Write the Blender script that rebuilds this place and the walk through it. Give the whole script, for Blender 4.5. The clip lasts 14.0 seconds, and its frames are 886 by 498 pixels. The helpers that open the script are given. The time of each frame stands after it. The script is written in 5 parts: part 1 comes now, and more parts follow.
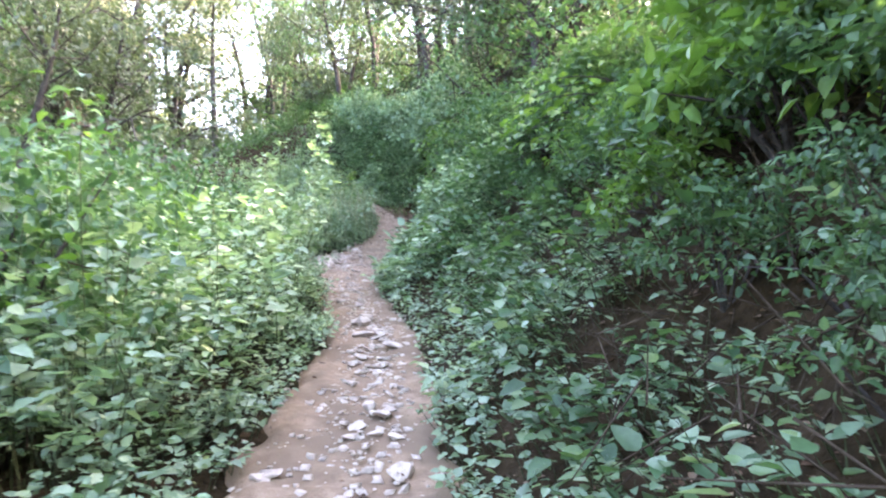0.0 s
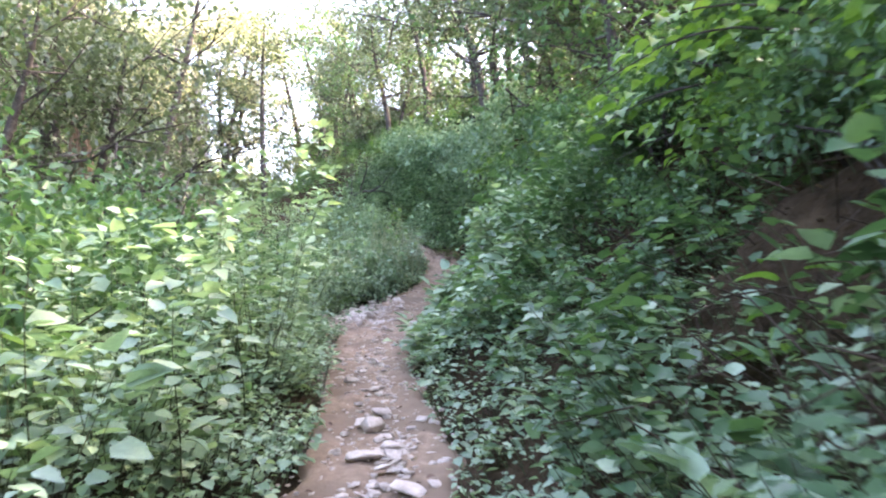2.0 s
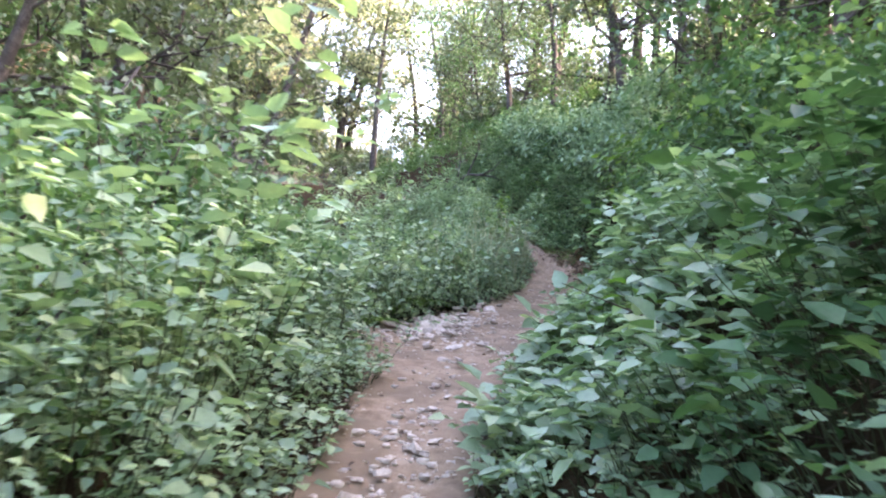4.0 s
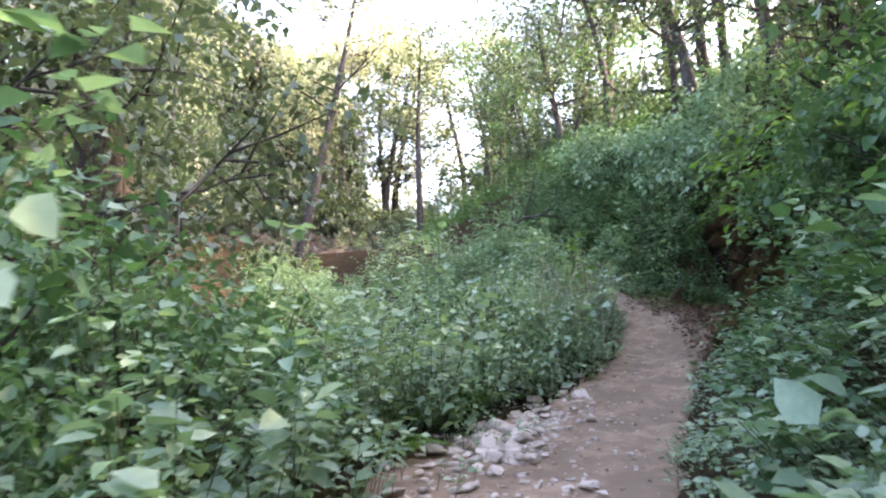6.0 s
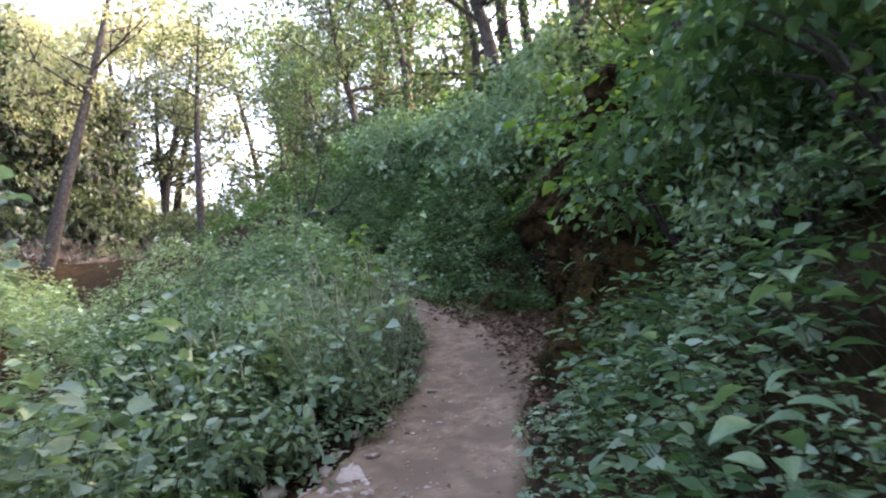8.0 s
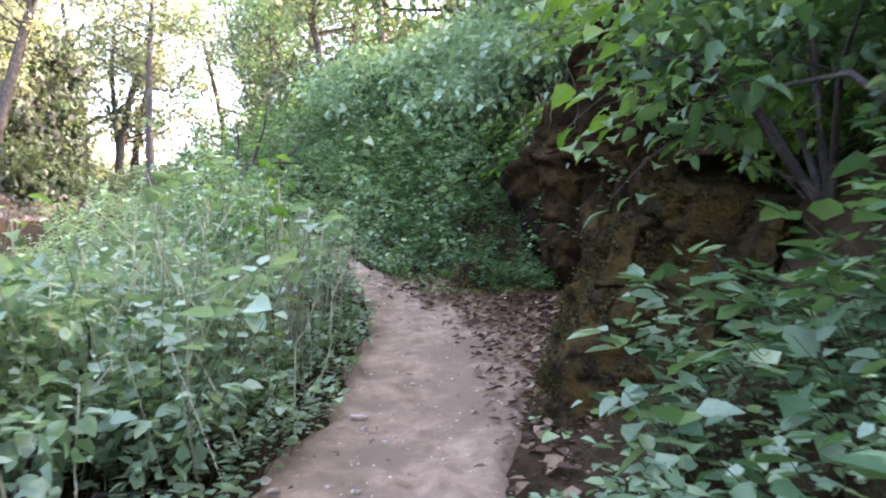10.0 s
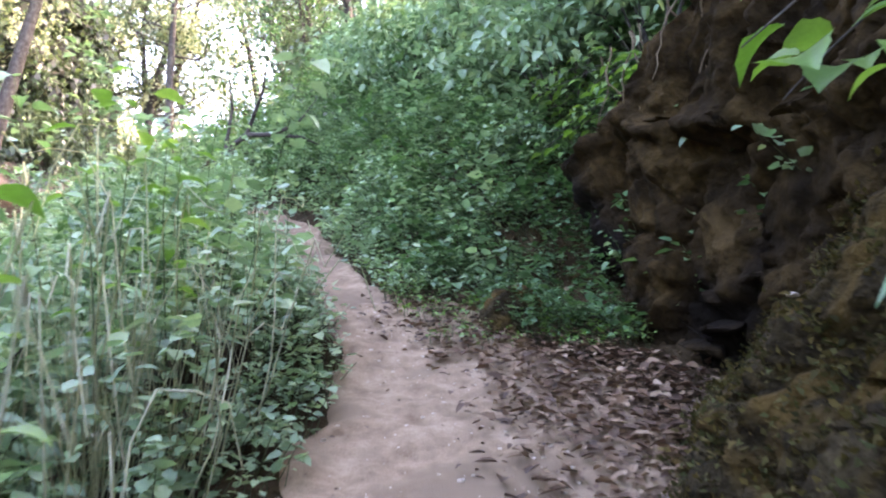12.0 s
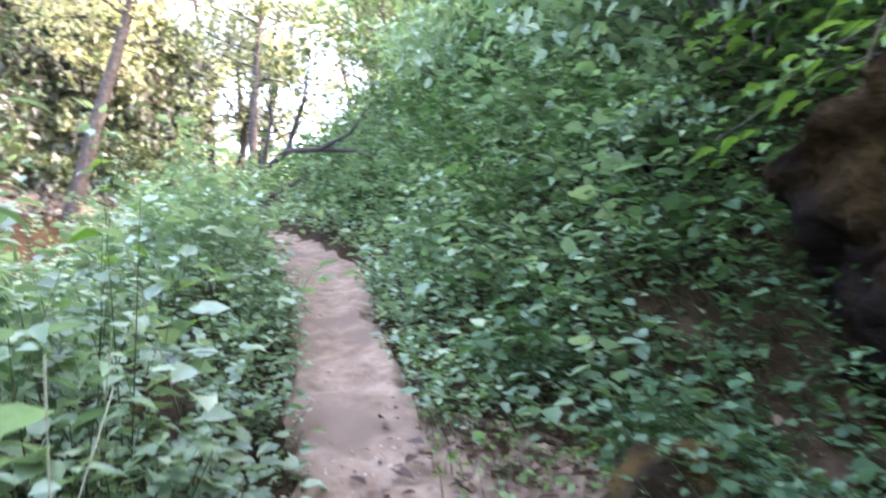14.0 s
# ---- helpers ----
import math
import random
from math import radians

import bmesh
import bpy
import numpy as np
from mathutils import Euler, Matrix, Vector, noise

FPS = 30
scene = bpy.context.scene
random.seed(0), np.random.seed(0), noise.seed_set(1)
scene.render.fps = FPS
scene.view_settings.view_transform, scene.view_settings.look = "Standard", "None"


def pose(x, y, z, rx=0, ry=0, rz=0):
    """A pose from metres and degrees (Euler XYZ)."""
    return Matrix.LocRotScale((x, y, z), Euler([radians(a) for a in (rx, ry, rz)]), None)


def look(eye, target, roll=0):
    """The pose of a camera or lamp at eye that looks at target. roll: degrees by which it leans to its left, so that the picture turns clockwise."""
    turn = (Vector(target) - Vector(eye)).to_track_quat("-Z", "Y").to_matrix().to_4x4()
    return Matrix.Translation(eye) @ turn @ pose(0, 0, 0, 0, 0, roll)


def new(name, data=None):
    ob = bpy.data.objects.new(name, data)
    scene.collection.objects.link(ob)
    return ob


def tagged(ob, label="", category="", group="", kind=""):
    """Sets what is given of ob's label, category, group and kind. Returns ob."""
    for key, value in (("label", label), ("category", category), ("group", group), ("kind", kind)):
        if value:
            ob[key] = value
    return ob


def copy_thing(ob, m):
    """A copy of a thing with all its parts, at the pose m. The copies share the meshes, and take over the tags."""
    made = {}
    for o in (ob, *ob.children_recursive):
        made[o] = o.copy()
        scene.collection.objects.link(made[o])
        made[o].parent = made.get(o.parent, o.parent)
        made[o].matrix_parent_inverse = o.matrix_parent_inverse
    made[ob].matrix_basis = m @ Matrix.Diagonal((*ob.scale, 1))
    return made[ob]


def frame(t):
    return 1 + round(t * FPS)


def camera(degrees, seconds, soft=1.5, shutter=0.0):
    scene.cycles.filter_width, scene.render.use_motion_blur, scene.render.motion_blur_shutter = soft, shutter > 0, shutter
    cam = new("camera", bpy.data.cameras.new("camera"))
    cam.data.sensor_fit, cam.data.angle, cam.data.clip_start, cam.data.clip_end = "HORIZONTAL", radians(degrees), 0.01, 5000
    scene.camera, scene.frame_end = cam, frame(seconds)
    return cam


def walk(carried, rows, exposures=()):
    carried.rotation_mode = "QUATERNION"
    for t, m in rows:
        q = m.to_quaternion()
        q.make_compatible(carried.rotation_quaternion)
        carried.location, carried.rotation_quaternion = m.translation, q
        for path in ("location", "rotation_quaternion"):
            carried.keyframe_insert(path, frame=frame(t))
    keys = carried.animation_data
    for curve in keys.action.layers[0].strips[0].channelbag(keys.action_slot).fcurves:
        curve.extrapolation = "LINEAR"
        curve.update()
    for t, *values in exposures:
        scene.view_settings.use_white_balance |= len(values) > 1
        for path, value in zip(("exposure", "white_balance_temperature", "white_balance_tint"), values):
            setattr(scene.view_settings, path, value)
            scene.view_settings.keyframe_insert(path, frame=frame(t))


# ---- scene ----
cam = camera(65.3, 14.0, soft=2.1, shutter=0.3)
# seconds, x, y, z, yaw, pitch, roll
ROWS = [
    (0, 0.000, 0.000, 1.281, -0.046, -0.465, 1.195),
    (0.5, 0.038, 0.639, 1.277, -1.000, -2.671, -0.013),
    (1, -0.032, 1.454, 1.337, 3.540, 3.865, -3.317),
    (1.5, 0.077, 2.017, 1.312, -0.892, 0.768, -1.362),
    (2, 0.022, 2.890, 1.335, 4.874, 3.404, 1.849),
    (2.5, -0.024, 3.573, 1.408, 6.792, 2.221, 0.633),
    (3, 0.007, 4.447, 1.481, 11.188, 5.035, -3.490),
    (3.2, -0.073, 4.730, 1.510, 13.655, 3.875, -5.106),
    (5.3, -0.611, 8.287, 1.732, 12.853, 2.245, -4.422),
    (5.5, -0.759, 8.554, 1.786, 15.228, 5.271, -1.879),
    (6, -1.004, 9.122, 1.901, 19.140, 6.870, 1.178),
    (6.5, -0.993, 9.866, 1.956, 19.315, 11.396, 1.623),
    (7, -1.144, 10.707, 2.006, 10.421, 13.792, -0.327),
    (7.5, -1.099, 11.468, 2.054, 1.810, 7.485, 0.093),
    (8, -1.148, 12.286, 2.117, 3.631, 6.687, 4.161),
    (8.2, -1.163, 12.570, 2.138, 3.180, 5.701, 3.835),
    (10.3, -1.093, 15.559, 2.172, 1.787, 4.715, 2.136),
    (10.5, -1.120, 15.866, 2.206, 5.503, 5.598, 0.443),
    (11, -1.123, 16.612, 2.320, 7.460, 4.625, -0.355),
    (11.5, -1.056, 17.307, 2.449, 8.120, 4.635, 0.052),
    (12, -1.073, 17.966, 2.590, 4.804, 3.961, -0.773),
    (12.5, -1.118, 18.638, 2.706, 6.911, 6.751, 0.396),
    (13, -1.154, 19.359, 2.791, 5.969, 7.210, -1.016),
    (13.5, -1.156, 20.105, 2.875, 5.469, 3.980, -1.613),
    (14, -1.197, 20.786, 3.097, 13.570, 5.519, -0.708),
]
walk(cam, [(t, pose(x, y, z, 90 + pitch, roll, yaw)) for t, x, y, z, yaw, pitch, roll in ROWS],
     exposures=[(t, e, k, v) for t, e, k, v in ((0.0, 4.79, 7080, 23), (1.5, 4.63, 7080, 26), (3.0, 4.42, 7080, 27), (5.5, 4.53, 7080, 26), (6.5, 3.9, 7230, 22), (8.0, 3.89, 7280, 26), (10.5, 5.05, 7280, 28), (12.0, 5.08, 7180, 28), (13.0, 5.17, 7180, 29), (14.0, 5.3, 7180, 29))])

# ---- world and sun ----
world = bpy.data.worlds.new("sky")
scene.world = world
world.use_nodes = True
wt = world.node_tree
sky = wt.nodes.new("ShaderNodeTexSky")
sky.sky_type, sky.sun_disc = "NISHITA", False
SUN_ELEVATION, SUN_AZIMUTH = radians(32), radians(64)   # clockwise from +y
sky.sun_elevation, sky.sun_rotation = SUN_ELEVATION, SUN_AZIMUTH
sky.dust_density, sky.air_density = 4.0, 0.8
wt.links.new(sky.outputs[0], wt.nodes["Background"].inputs[0])
wt.nodes["Background"].inputs[1].default_value = 0.15
sun_data = bpy.data.lights.new("sun", "SUN")
sun_data.energy, sun_data.angle, sun_data.color = 0.9, radians(0.6), (1.0, 0.91, 0.76)
sun = new("sun", sun_data)
to_sun = Vector((math.sin(SUN_AZIMUTH) * math.cos(SUN_ELEVATION), math.cos(SUN_AZIMUTH) * math.cos(SUN_ELEVATION), math.sin(SUN_ELEVATION)))
sun.matrix_world = look(to_sun * 50, (0, 0, 0))

rng = np.random.default_rng(7)


# ---- materials ----
def material(name, colors, rough=0.8, scale=4.0, detail=8.0, bump=0.3, fine=40.0, spec=0.3, stain=None, stain_scale=0.7, bump_dist=0.02):
    """Earth, stone, bark: two scales of noise in the colour and in the relief."""
    m = bpy.data.materials.new(name)
    m.use_nodes = True
    nt = m.node_tree
    b = nt.nodes["Principled BSDF"]
    co = nt.nodes.new("ShaderNodeTexCoord")
    n1 = nt.nodes.new("ShaderNodeTexNoise")
    n1.inputs["Scale"].default_value, n1.inputs["Detail"].default_value = scale, detail
    n1.inputs["Roughness"].default_value = 0.65
    n2 = nt.nodes.new("ShaderNodeTexNoise")
    n2.inputs["Scale"].default_value, n2.inputs["Detail"].default_value = fine, 6
    geo = nt.nodes.new("ShaderNodeNewGeometry")
    for n in (n1, n2):
        nt.links.new(geo.outputs["Position"], n.inputs["Vector"])
    ramp = nt.nodes.new("ShaderNodeValToRGB")
    els = ramp.color_ramp.elements
    while len(els) < len(colors):
        els.new(0.5)
    for i, c in enumerate(colors):
        els[i].position, els[i].color = 0.3 + 0.4 * i / max(1, len(colors) - 1), (*c, 1)
    mix = nt.nodes.new("ShaderNodeMath")
    mix.operation = "MULTIPLY_ADD"
    mix.inputs[1].default_value = 0.35
    nt.links.new(n2.outputs[0], mix.inputs[0])
    sub = nt.nodes.new("ShaderNodeMath")
    sub.operation = "SUBTRACT"
    nt.links.new(n1.outputs[0], sub.inputs[0])
    sub.inputs[1].default_value = 0.175
    nt.links.new(sub.outputs[0], mix.inputs[2])
    nt.links.new(mix.outputs[0], ramp.inputs[0])
    out = ramp.outputs[0]
    if stain:
        n3 = nt.nodes.new("ShaderNodeTexNoise")
        n3.inputs["Scale"].default_value, n3.inputs["Detail"].default_value = stain_scale, 6
        nt.links.new(geo.outputs["Position"], n3.inputs["Vector"])
        r3 = nt.nodes.new("ShaderNodeValToRGB")
        r3.color_ramp.elements[0].position, r3.color_ramp.elements[1].position = 0.47, 0.6
        nt.links.new(n3.outputs[0], r3.inputs[0])
        mx = nt.nodes.new("ShaderNodeMix")
        mx.data_type = "RGBA"
        nt.links.new(r3.outputs[0], mx.inputs[0])
        nt.links.new(out, mx.inputs[6])
        mx.inputs[7].default_value = (*stain, 1)
        out = mx.outputs[2]
    nt.links.new(out, b.inputs["Base Color"])
    b.inputs["Roughness"].default_value = rough
    b.inputs["Specular IOR Level"].default_value = spec
    add = nt.nodes.new("ShaderNodeMath")
    nt.links.new(n1.outputs[0], add.inputs[0])
    nt.links.new(n2.outputs[0], add.inputs[1])
    bp = nt.nodes.new("ShaderNodeBump")
    bp.inputs["Strength"].default_value, bp.inputs["Distance"].default_value = bump, bump_dist
    nt.links.new(add.outputs[0], bp.inputs["Height"])
    nt.links.new(bp.outputs[0], b.inputs["Normal"])
    return m


def leaf_material(name, colors, translucent=0.35, rough=0.42, glow=(1.25, 1.35, 0.45), per_object=False, spec=0.5):
    """A leaf: colour varies leaf by leaf, light passes through the blade."""
    m = bpy.data.materials.new(name)
    m.use_nodes = True
    nt = m.node_tree
    b = nt.nodes["Principled BSDF"]
    if per_object:
        src = nt.nodes.new("ShaderNodeObjectInfo").outputs["Random"]
    else:
        src = nt.nodes.new("ShaderNodeNewGeometry").outputs["Random Per Island"]
    ramp = nt.nodes.new("ShaderNodeValToRGB")
    els = ramp.color_ramp.elements
    while len(els) < len(colors):
        els.new(0.5)
    for i, c in enumerate(colors):
        els[i].position, els[i].color = i / max(1, len(colors) - 1), (*c, 1)
    nt.links.new(src, ramp.inputs[0])
    geo = nt.nodes.new("ShaderNodeNewGeometry")
    patch = nt.nodes.new("ShaderNodeTexNoise")
    patch.inputs["Scale"].default_value, patch.inputs["Detail"].default_value = 1.1, 3
    nt.links.new(geo.outputs["Position"], patch.inputs["Vector"])
    vein = nt.nodes.new("ShaderNodeTexNoise")
    vein.inputs["Scale"].default_value, vein.inputs["Detail"].default_value = 55, 4
    nt.links.new(geo.outputs["Position"], vein.inputs["Vector"])
    hsv = nt.nodes.new("ShaderNodeHueSaturation")
    nt.links.new(ramp.outputs[0], hsv.inputs["Color"])
    mr = nt.nodes.new("ShaderNodeMapRange")
    mr.inputs[3].default_value, mr.inputs[4].default_value = 0.65, 1.4
    nt.links.new(patch.outputs[0], mr.inputs[0])
    mr2 = nt.nodes.new("ShaderNodeMapRange")
    mr2.inputs[3].default_value, mr2.inputs[4].default_value = 0.75, 1.25
    nt.links.new(vein.outputs[0], mr2.inputs[0])
    mul = nt.nodes.new("ShaderNodeMath")
    mul.operation = "MULTIPLY"
    nt.links.new(mr.outputs[0], mul.inputs[0])
    nt.links.new(mr2.outputs[0], mul.inputs[1])
    nt.links.new(mul.outputs[0], hsv.inputs["Value"])
    nt.links.new(hsv.outputs[0], b.inputs["Base Color"])
    b.inputs["Roughness"].default_value = rough
    b.inputs["Specular IOR Level"].default_value = spec
    tr = nt.nodes.new("ShaderNodeBsdfTranslucent")
    mc = nt.nodes.new("ShaderNodeMix")
    mc.data_type, mc.blend_type = "RGBA", "MULTIPLY"
    mc.inputs[0].default_value = 1.0
    nt.links.new(hsv.outputs[0], mc.inputs[6])
    mc.inputs[7].default_value = (*glow, 1)
    nt.links.new(mc.outputs[2], tr.inputs[0])
    mix = nt.nodes.new("ShaderNodeMixShader")
    mix.inputs[0].default_value = translucent
    nt.links.new(b.outputs[0], mix.inputs[1])
    nt.links.new(tr.outputs[0], mix.inputs[2])
    nt.links.new(mix.outputs[0], nt.nodes["Material Output"].inputs[0])
    return m


# brown earth, darkened so that gaps between plants look like shaded hollows
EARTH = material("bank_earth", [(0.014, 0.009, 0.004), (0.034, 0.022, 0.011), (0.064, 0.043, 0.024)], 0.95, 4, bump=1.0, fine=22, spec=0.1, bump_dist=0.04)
TRODDEN = material("trodden_earth", [(0.15, 0.1, 0.064), (0.255, 0.178, 0.119), (0.365, 0.27, 0.19)], 0.9, 6, bump=0.7, fine=110, spec=0.12, stain=(0.19, 0.135, 0.091), stain_scale=1.6, bump_dist=0.012)
STONE = material("path_stone", [(0.31, 0.25, 0.2), (0.47, 0.39, 0.318), (0.62, 0.53, 0.445)], 0.85, 9, bump=0.5, fine=70, spec=0.3)
# dark brown rock, with the alcove's shade put into the colour too
ROCK = material("shaded_brown_rock", [(0.006, 0.0036, 0.0012), (0.02, 0.012, 0.0043), (0.056, 0.035, 0.0135)], 0.85, 3.2, bump=0.8, fine=16, spec=0.07, stain=(0.007, 0.005, 0.0035), stain_scale=1.3, bump_dist=0.045)
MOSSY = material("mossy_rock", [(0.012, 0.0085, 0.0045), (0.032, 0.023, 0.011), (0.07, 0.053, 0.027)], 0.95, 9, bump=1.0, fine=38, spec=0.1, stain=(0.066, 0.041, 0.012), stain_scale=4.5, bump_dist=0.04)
SCARP = material("eroded_earth", [(0.1, 0.076, 0.06), (0.165, 0.128, 0.102), (0.25, 0.2, 0.162)], 0.95, 0.8, bump=0.9, fine=6, spec=0.1, bump_dist=0.15)
CLIFF = material("grey_brown_cliff", [(0.05, 0.05, 0.052), (0.09, 0.088, 0.088), (0.14, 0.134, 0.13)], 0.95, 0.9, bump=0.9, fine=7, spec=0.1, bump_dist=0.2)
BARK = material("bark", [(0.03, 0.026, 0.023), (0.06, 0.052, 0.046), (0.105, 0.094, 0.084)], 0.9, 6, bump=0.8, fine=45, spec=0.15)
DEADWOOD = material("dead_stem", [(0.03, 0.021, 0.014), (0.06, 0.044, 0.03), (0.11, 0.085, 0.06)], 0.9, 12, bump=0.3, spec=0.12)
TWIG = material("dry_twig", [(0.07, 0.048, 0.03), (0.12, 0.09, 0.058), (0.19, 0.15, 0.1)], 0.85, 12, bump=0.3, spec=0.2)
STALK = material("green_stalk", [(0.025, 0.036, 0.014), (0.045, 0.06, 0.022), (0.07, 0.08, 0.036)], 0.7, 12, bump=0.2, spec=0.3)
HERB = leaf_material("herb_leaf", [(0.105, 0.175, 0.1), (0.17, 0.258, 0.162), (0.23, 0.33, 0.215), (0.29, 0.365, 0.205)], 0.36, 0.4, (1.15, 1.3, 0.7), spec=0.5)
BRIGHT = leaf_material("young_leaf", [(0.075, 0.16, 0.04), (0.115, 0.22, 0.06), (0.16, 0.265, 0.085)], 0.42)
# darker leaf: the shade on bank and thicket is partly put into its green
SHADE = leaf_material("shade_toned_leaf", [(0.04, 0.09, 0.042), (0.07, 0.145, 0.07), (0.118, 0.198, 0.09)], 0.36, 0.45, (1.2, 1.35, 0.6), spec=0.34)
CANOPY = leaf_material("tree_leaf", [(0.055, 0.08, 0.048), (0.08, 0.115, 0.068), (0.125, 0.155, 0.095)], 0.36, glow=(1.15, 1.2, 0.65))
# lit copy of the tree leaf: sunshine on far foliage is put into the colour
SUN_TONED = leaf_material("sun_toned_tree_leaf", [(0.19, 0.21, 0.14), (0.28, 0.3, 0.2), (0.4, 0.405, 0.29)], 0.45, glow=(1.1, 1.15, 0.72))
LITTER = leaf_material("fallen_leaf", [(0.04, 0.019, 0.009), (0.08, 0.041, 0.02), (0.135, 0.078, 0.042), (0.24, 0.165, 0.105)], 0.1, 0.7, (1, 0.9, 0.7))
BIGLEAF = leaf_material("broad_leaf", [(0.09, 0.17, 0.085), (0.14, 0.235, 0.12), (0.2, 0.295, 0.15)], 0.36, rough=0.48, per_object=True, glow=(1.15, 1.3, 0.7), spec=0.42)
DRY = leaf_material("dry_growth", [(0.06, 0.064, 0.064), (0.11, 0.115, 0.11), (0.18, 0.182, 0.166)], 0.3, 0.7, (1, 0.95, 0.8))
WOOD = material("torn_wood", [(0.085, 0.06, 0.04), (0.14, 0.102, 0.07), (0.2, 0.155, 0.11)], 0.85, 10, bump=0.6, fine=60, spec=0.15)
MOSS = leaf_material("moss", [(0.02, 0.02, 0.008), (0.046, 0.04, 0.015), (0.085, 0.062, 0.021), (0.045, 0.054, 0.021)], 0.2, 0.8, (1.1, 1.1, 0.6), spec=0.1)
STRAW = leaf_material("straw", [(0.2, 0.21, 0.13), (0.32, 0.32, 0.22), (0.45, 0.43, 0.32)], 0.3)

# ---- the lie of the land ----
PATH_Y = [-6, 0, 3.8, 5, 6.8, 8.2, 9.3, 10.5, 11.5, 12.2, 14, 15.5, 16.6, 17.8, 19, 20.6, 21.5, 22.4, 23, 23.55, 24.1, 25, 26, 28, 30, 33, 40, 60, 140]
PATH_L = [-0.8, -0.95, -1.12, -1.1, -1.15, -1.4, -1.65, -1.9, -2.05, -2.2, -2.45, -2.4, -2.25, -2.15, -1.95, -1.95, -2.0, -2.08, -2.25, -2.45, -2.8, -3.2, -3.7, -4.75, -5.95, -8.6, -14, -22, -45]
PATH_R = [0.4, 0.2, -0.04, -0.1, -0.27, -0.55, -0.88, -1.0, -1.05, -1.08, -1.12, -1.08, -1.03, -0.95, -0.9, -0.8, -0.85, -1.2, -1.65, -1.95, -2.13, -2.5, -3.03, -3.85, -5.3, -7.9, -13.3, -21.3, -44]
FOOT_Y = [-6, 16, 18.5, 19.6, 20.4, 21.7, 22.5, 23.3, 23.9, 24.4, 25.2, 26.5]
FOOT_D = [0.1, 0.1, 0.25, 0.55, 0.9, 1.3, 1.7, 1.75, 1.6, 0.9, 0.35, 0.15]
RISE_Y = [-30, -6, 0, 1.45, 2.9, 4.45, 8.3, 9.9, 11.5, 12.6, 15.6, 16.6, 18, 19.4, 20.8, 22, 25, 31, 40, 60, 140]
RISE_Z = [-2.5, -0.4, 0, 0.06, 0.08, 0.2, 0.47, 0.66, 0.77, 0.85, 0.92, 1.06, 1.31, 1.52, 1.8, 2.03, 2.8, 4.4, 6.0, 8.5, 16]


def foot(y):
    """How far the trodden soil reaches on under the litter, towards the rock."""
    return 0.5 * np.interp(y, FOOT_Y, FOOT_D) * smooth_step(19, 20, y) * (1 - smooth_step(23.9, 24.6, y))


def smooth_step(a, b, v):
    u = np.clip((v - a) / (b - a), 0, 1)
    return u * u * (3 - 2 * u)


def waves(x, y, seed, size):
    """A cheap smooth noise in -1 .. 1."""
    r = np.random.default_rng(seed)
    s = np.zeros_like(x, dtype=float)
    for k in range(7):
        a, ph, fr = r.uniform(0, 6.28), r.uniform(0, 6.28), r.uniform(0.6, 1.9) / size
        s += np.sin((x * math.cos(a) + y * math.sin(a)) * fr * 6.28 + ph + 1.3 * np.sin((x * math.sin(a) - y * math.cos(a)) * fr * 3.1 + ph))
    return s / 3.5


def left_edge(y):
    return np.interp(y, PATH_Y, PATH_L)


def right_edge(y):
    return np.interp(y, PATH_Y, PATH_R)


def ground_z(x, y):
    x, y = np.asarray(x, float), np.asarray(y, float)
    base = np.interp(y, RISE_Y, RISE_Z)
    dr = x - right_edge(y) - np.interp(y, FOOT_Y, FOOT_D)
    dl = left_edge(y) - x
    rr = np.maximum(dr, 0)
    rock = np.exp(-((y - 22.3) / 1.6) ** 2)
    far = smooth_step(26, 45, y)
    steep = (1.15 + 1.5 * rock) * (1 - 0.55 * far)
    soft = rr * rr / (rr + 0.35)
    top = 6.2 - 2.0 * far
    bank = top * (1 - np.exp(-soft * steep / top)) + 0.16 * np.maximum(rr - 5, 0)
    bank -= 0.35 * np.exp(-((y - 7.3) / 0.75) ** 2 - ((rr - 1.25) / 0.55) ** 2)      # a dark hollow under the boughs
    bank += 0.22 * waves(x, y, 3, 2.3) * np.minimum(rr, 1.0) + 0.5 * waves(x, y, 4, 7) * smooth_step(1, 5, rr)
    ll = np.maximum(dl, 0)
    gully = -0.55 * smooth_step(0.6, 2.6, ll) * (1 - smooth_step(30, 45, y)) * smooth_step(-5, 6, y)
    gully -= 1.5 * smooth_step(1.9, 4.8, ll) * (1 - smooth_step(9, 15, ll)) * smooth_step(12, 19, y) * (1 - smooth_step(36, 46, y))
    rise = 0.42 * np.maximum(ll - 4.2, 0) ** 2 / (np.maximum(ll - 4.2, 0) + 2.0)
    rise = np.where(ll > 4.2, rise, 0) + 0.45 * np.maximum(ll - 13, 0)
    rise = 17 * (1 - np.exp(-rise / 17))
    lump = 0.16 * waves(x, y, 5, 3) * np.minimum(ll, 1.0) + 0.5 * waves(x, y, 6, 8) * smooth_step(4, 8, ll)
    return base + bank + gully + rise + lump


def grid_mesh(name, xs, ys, z, mat):
    nx, ny = xs.shape
    verts = np.stack([xs, ys, z], -1).reshape(-1, 3)
    i = np.arange(nx * ny).reshape(nx, ny)
    quads = np.stack([i[:-1, :-1], i[1:, :-1], i[1:, 1:], i[:-1, 1:]], -1).reshape(-1, 4)
    return raw_mesh(name, verts, quads, mat, True)


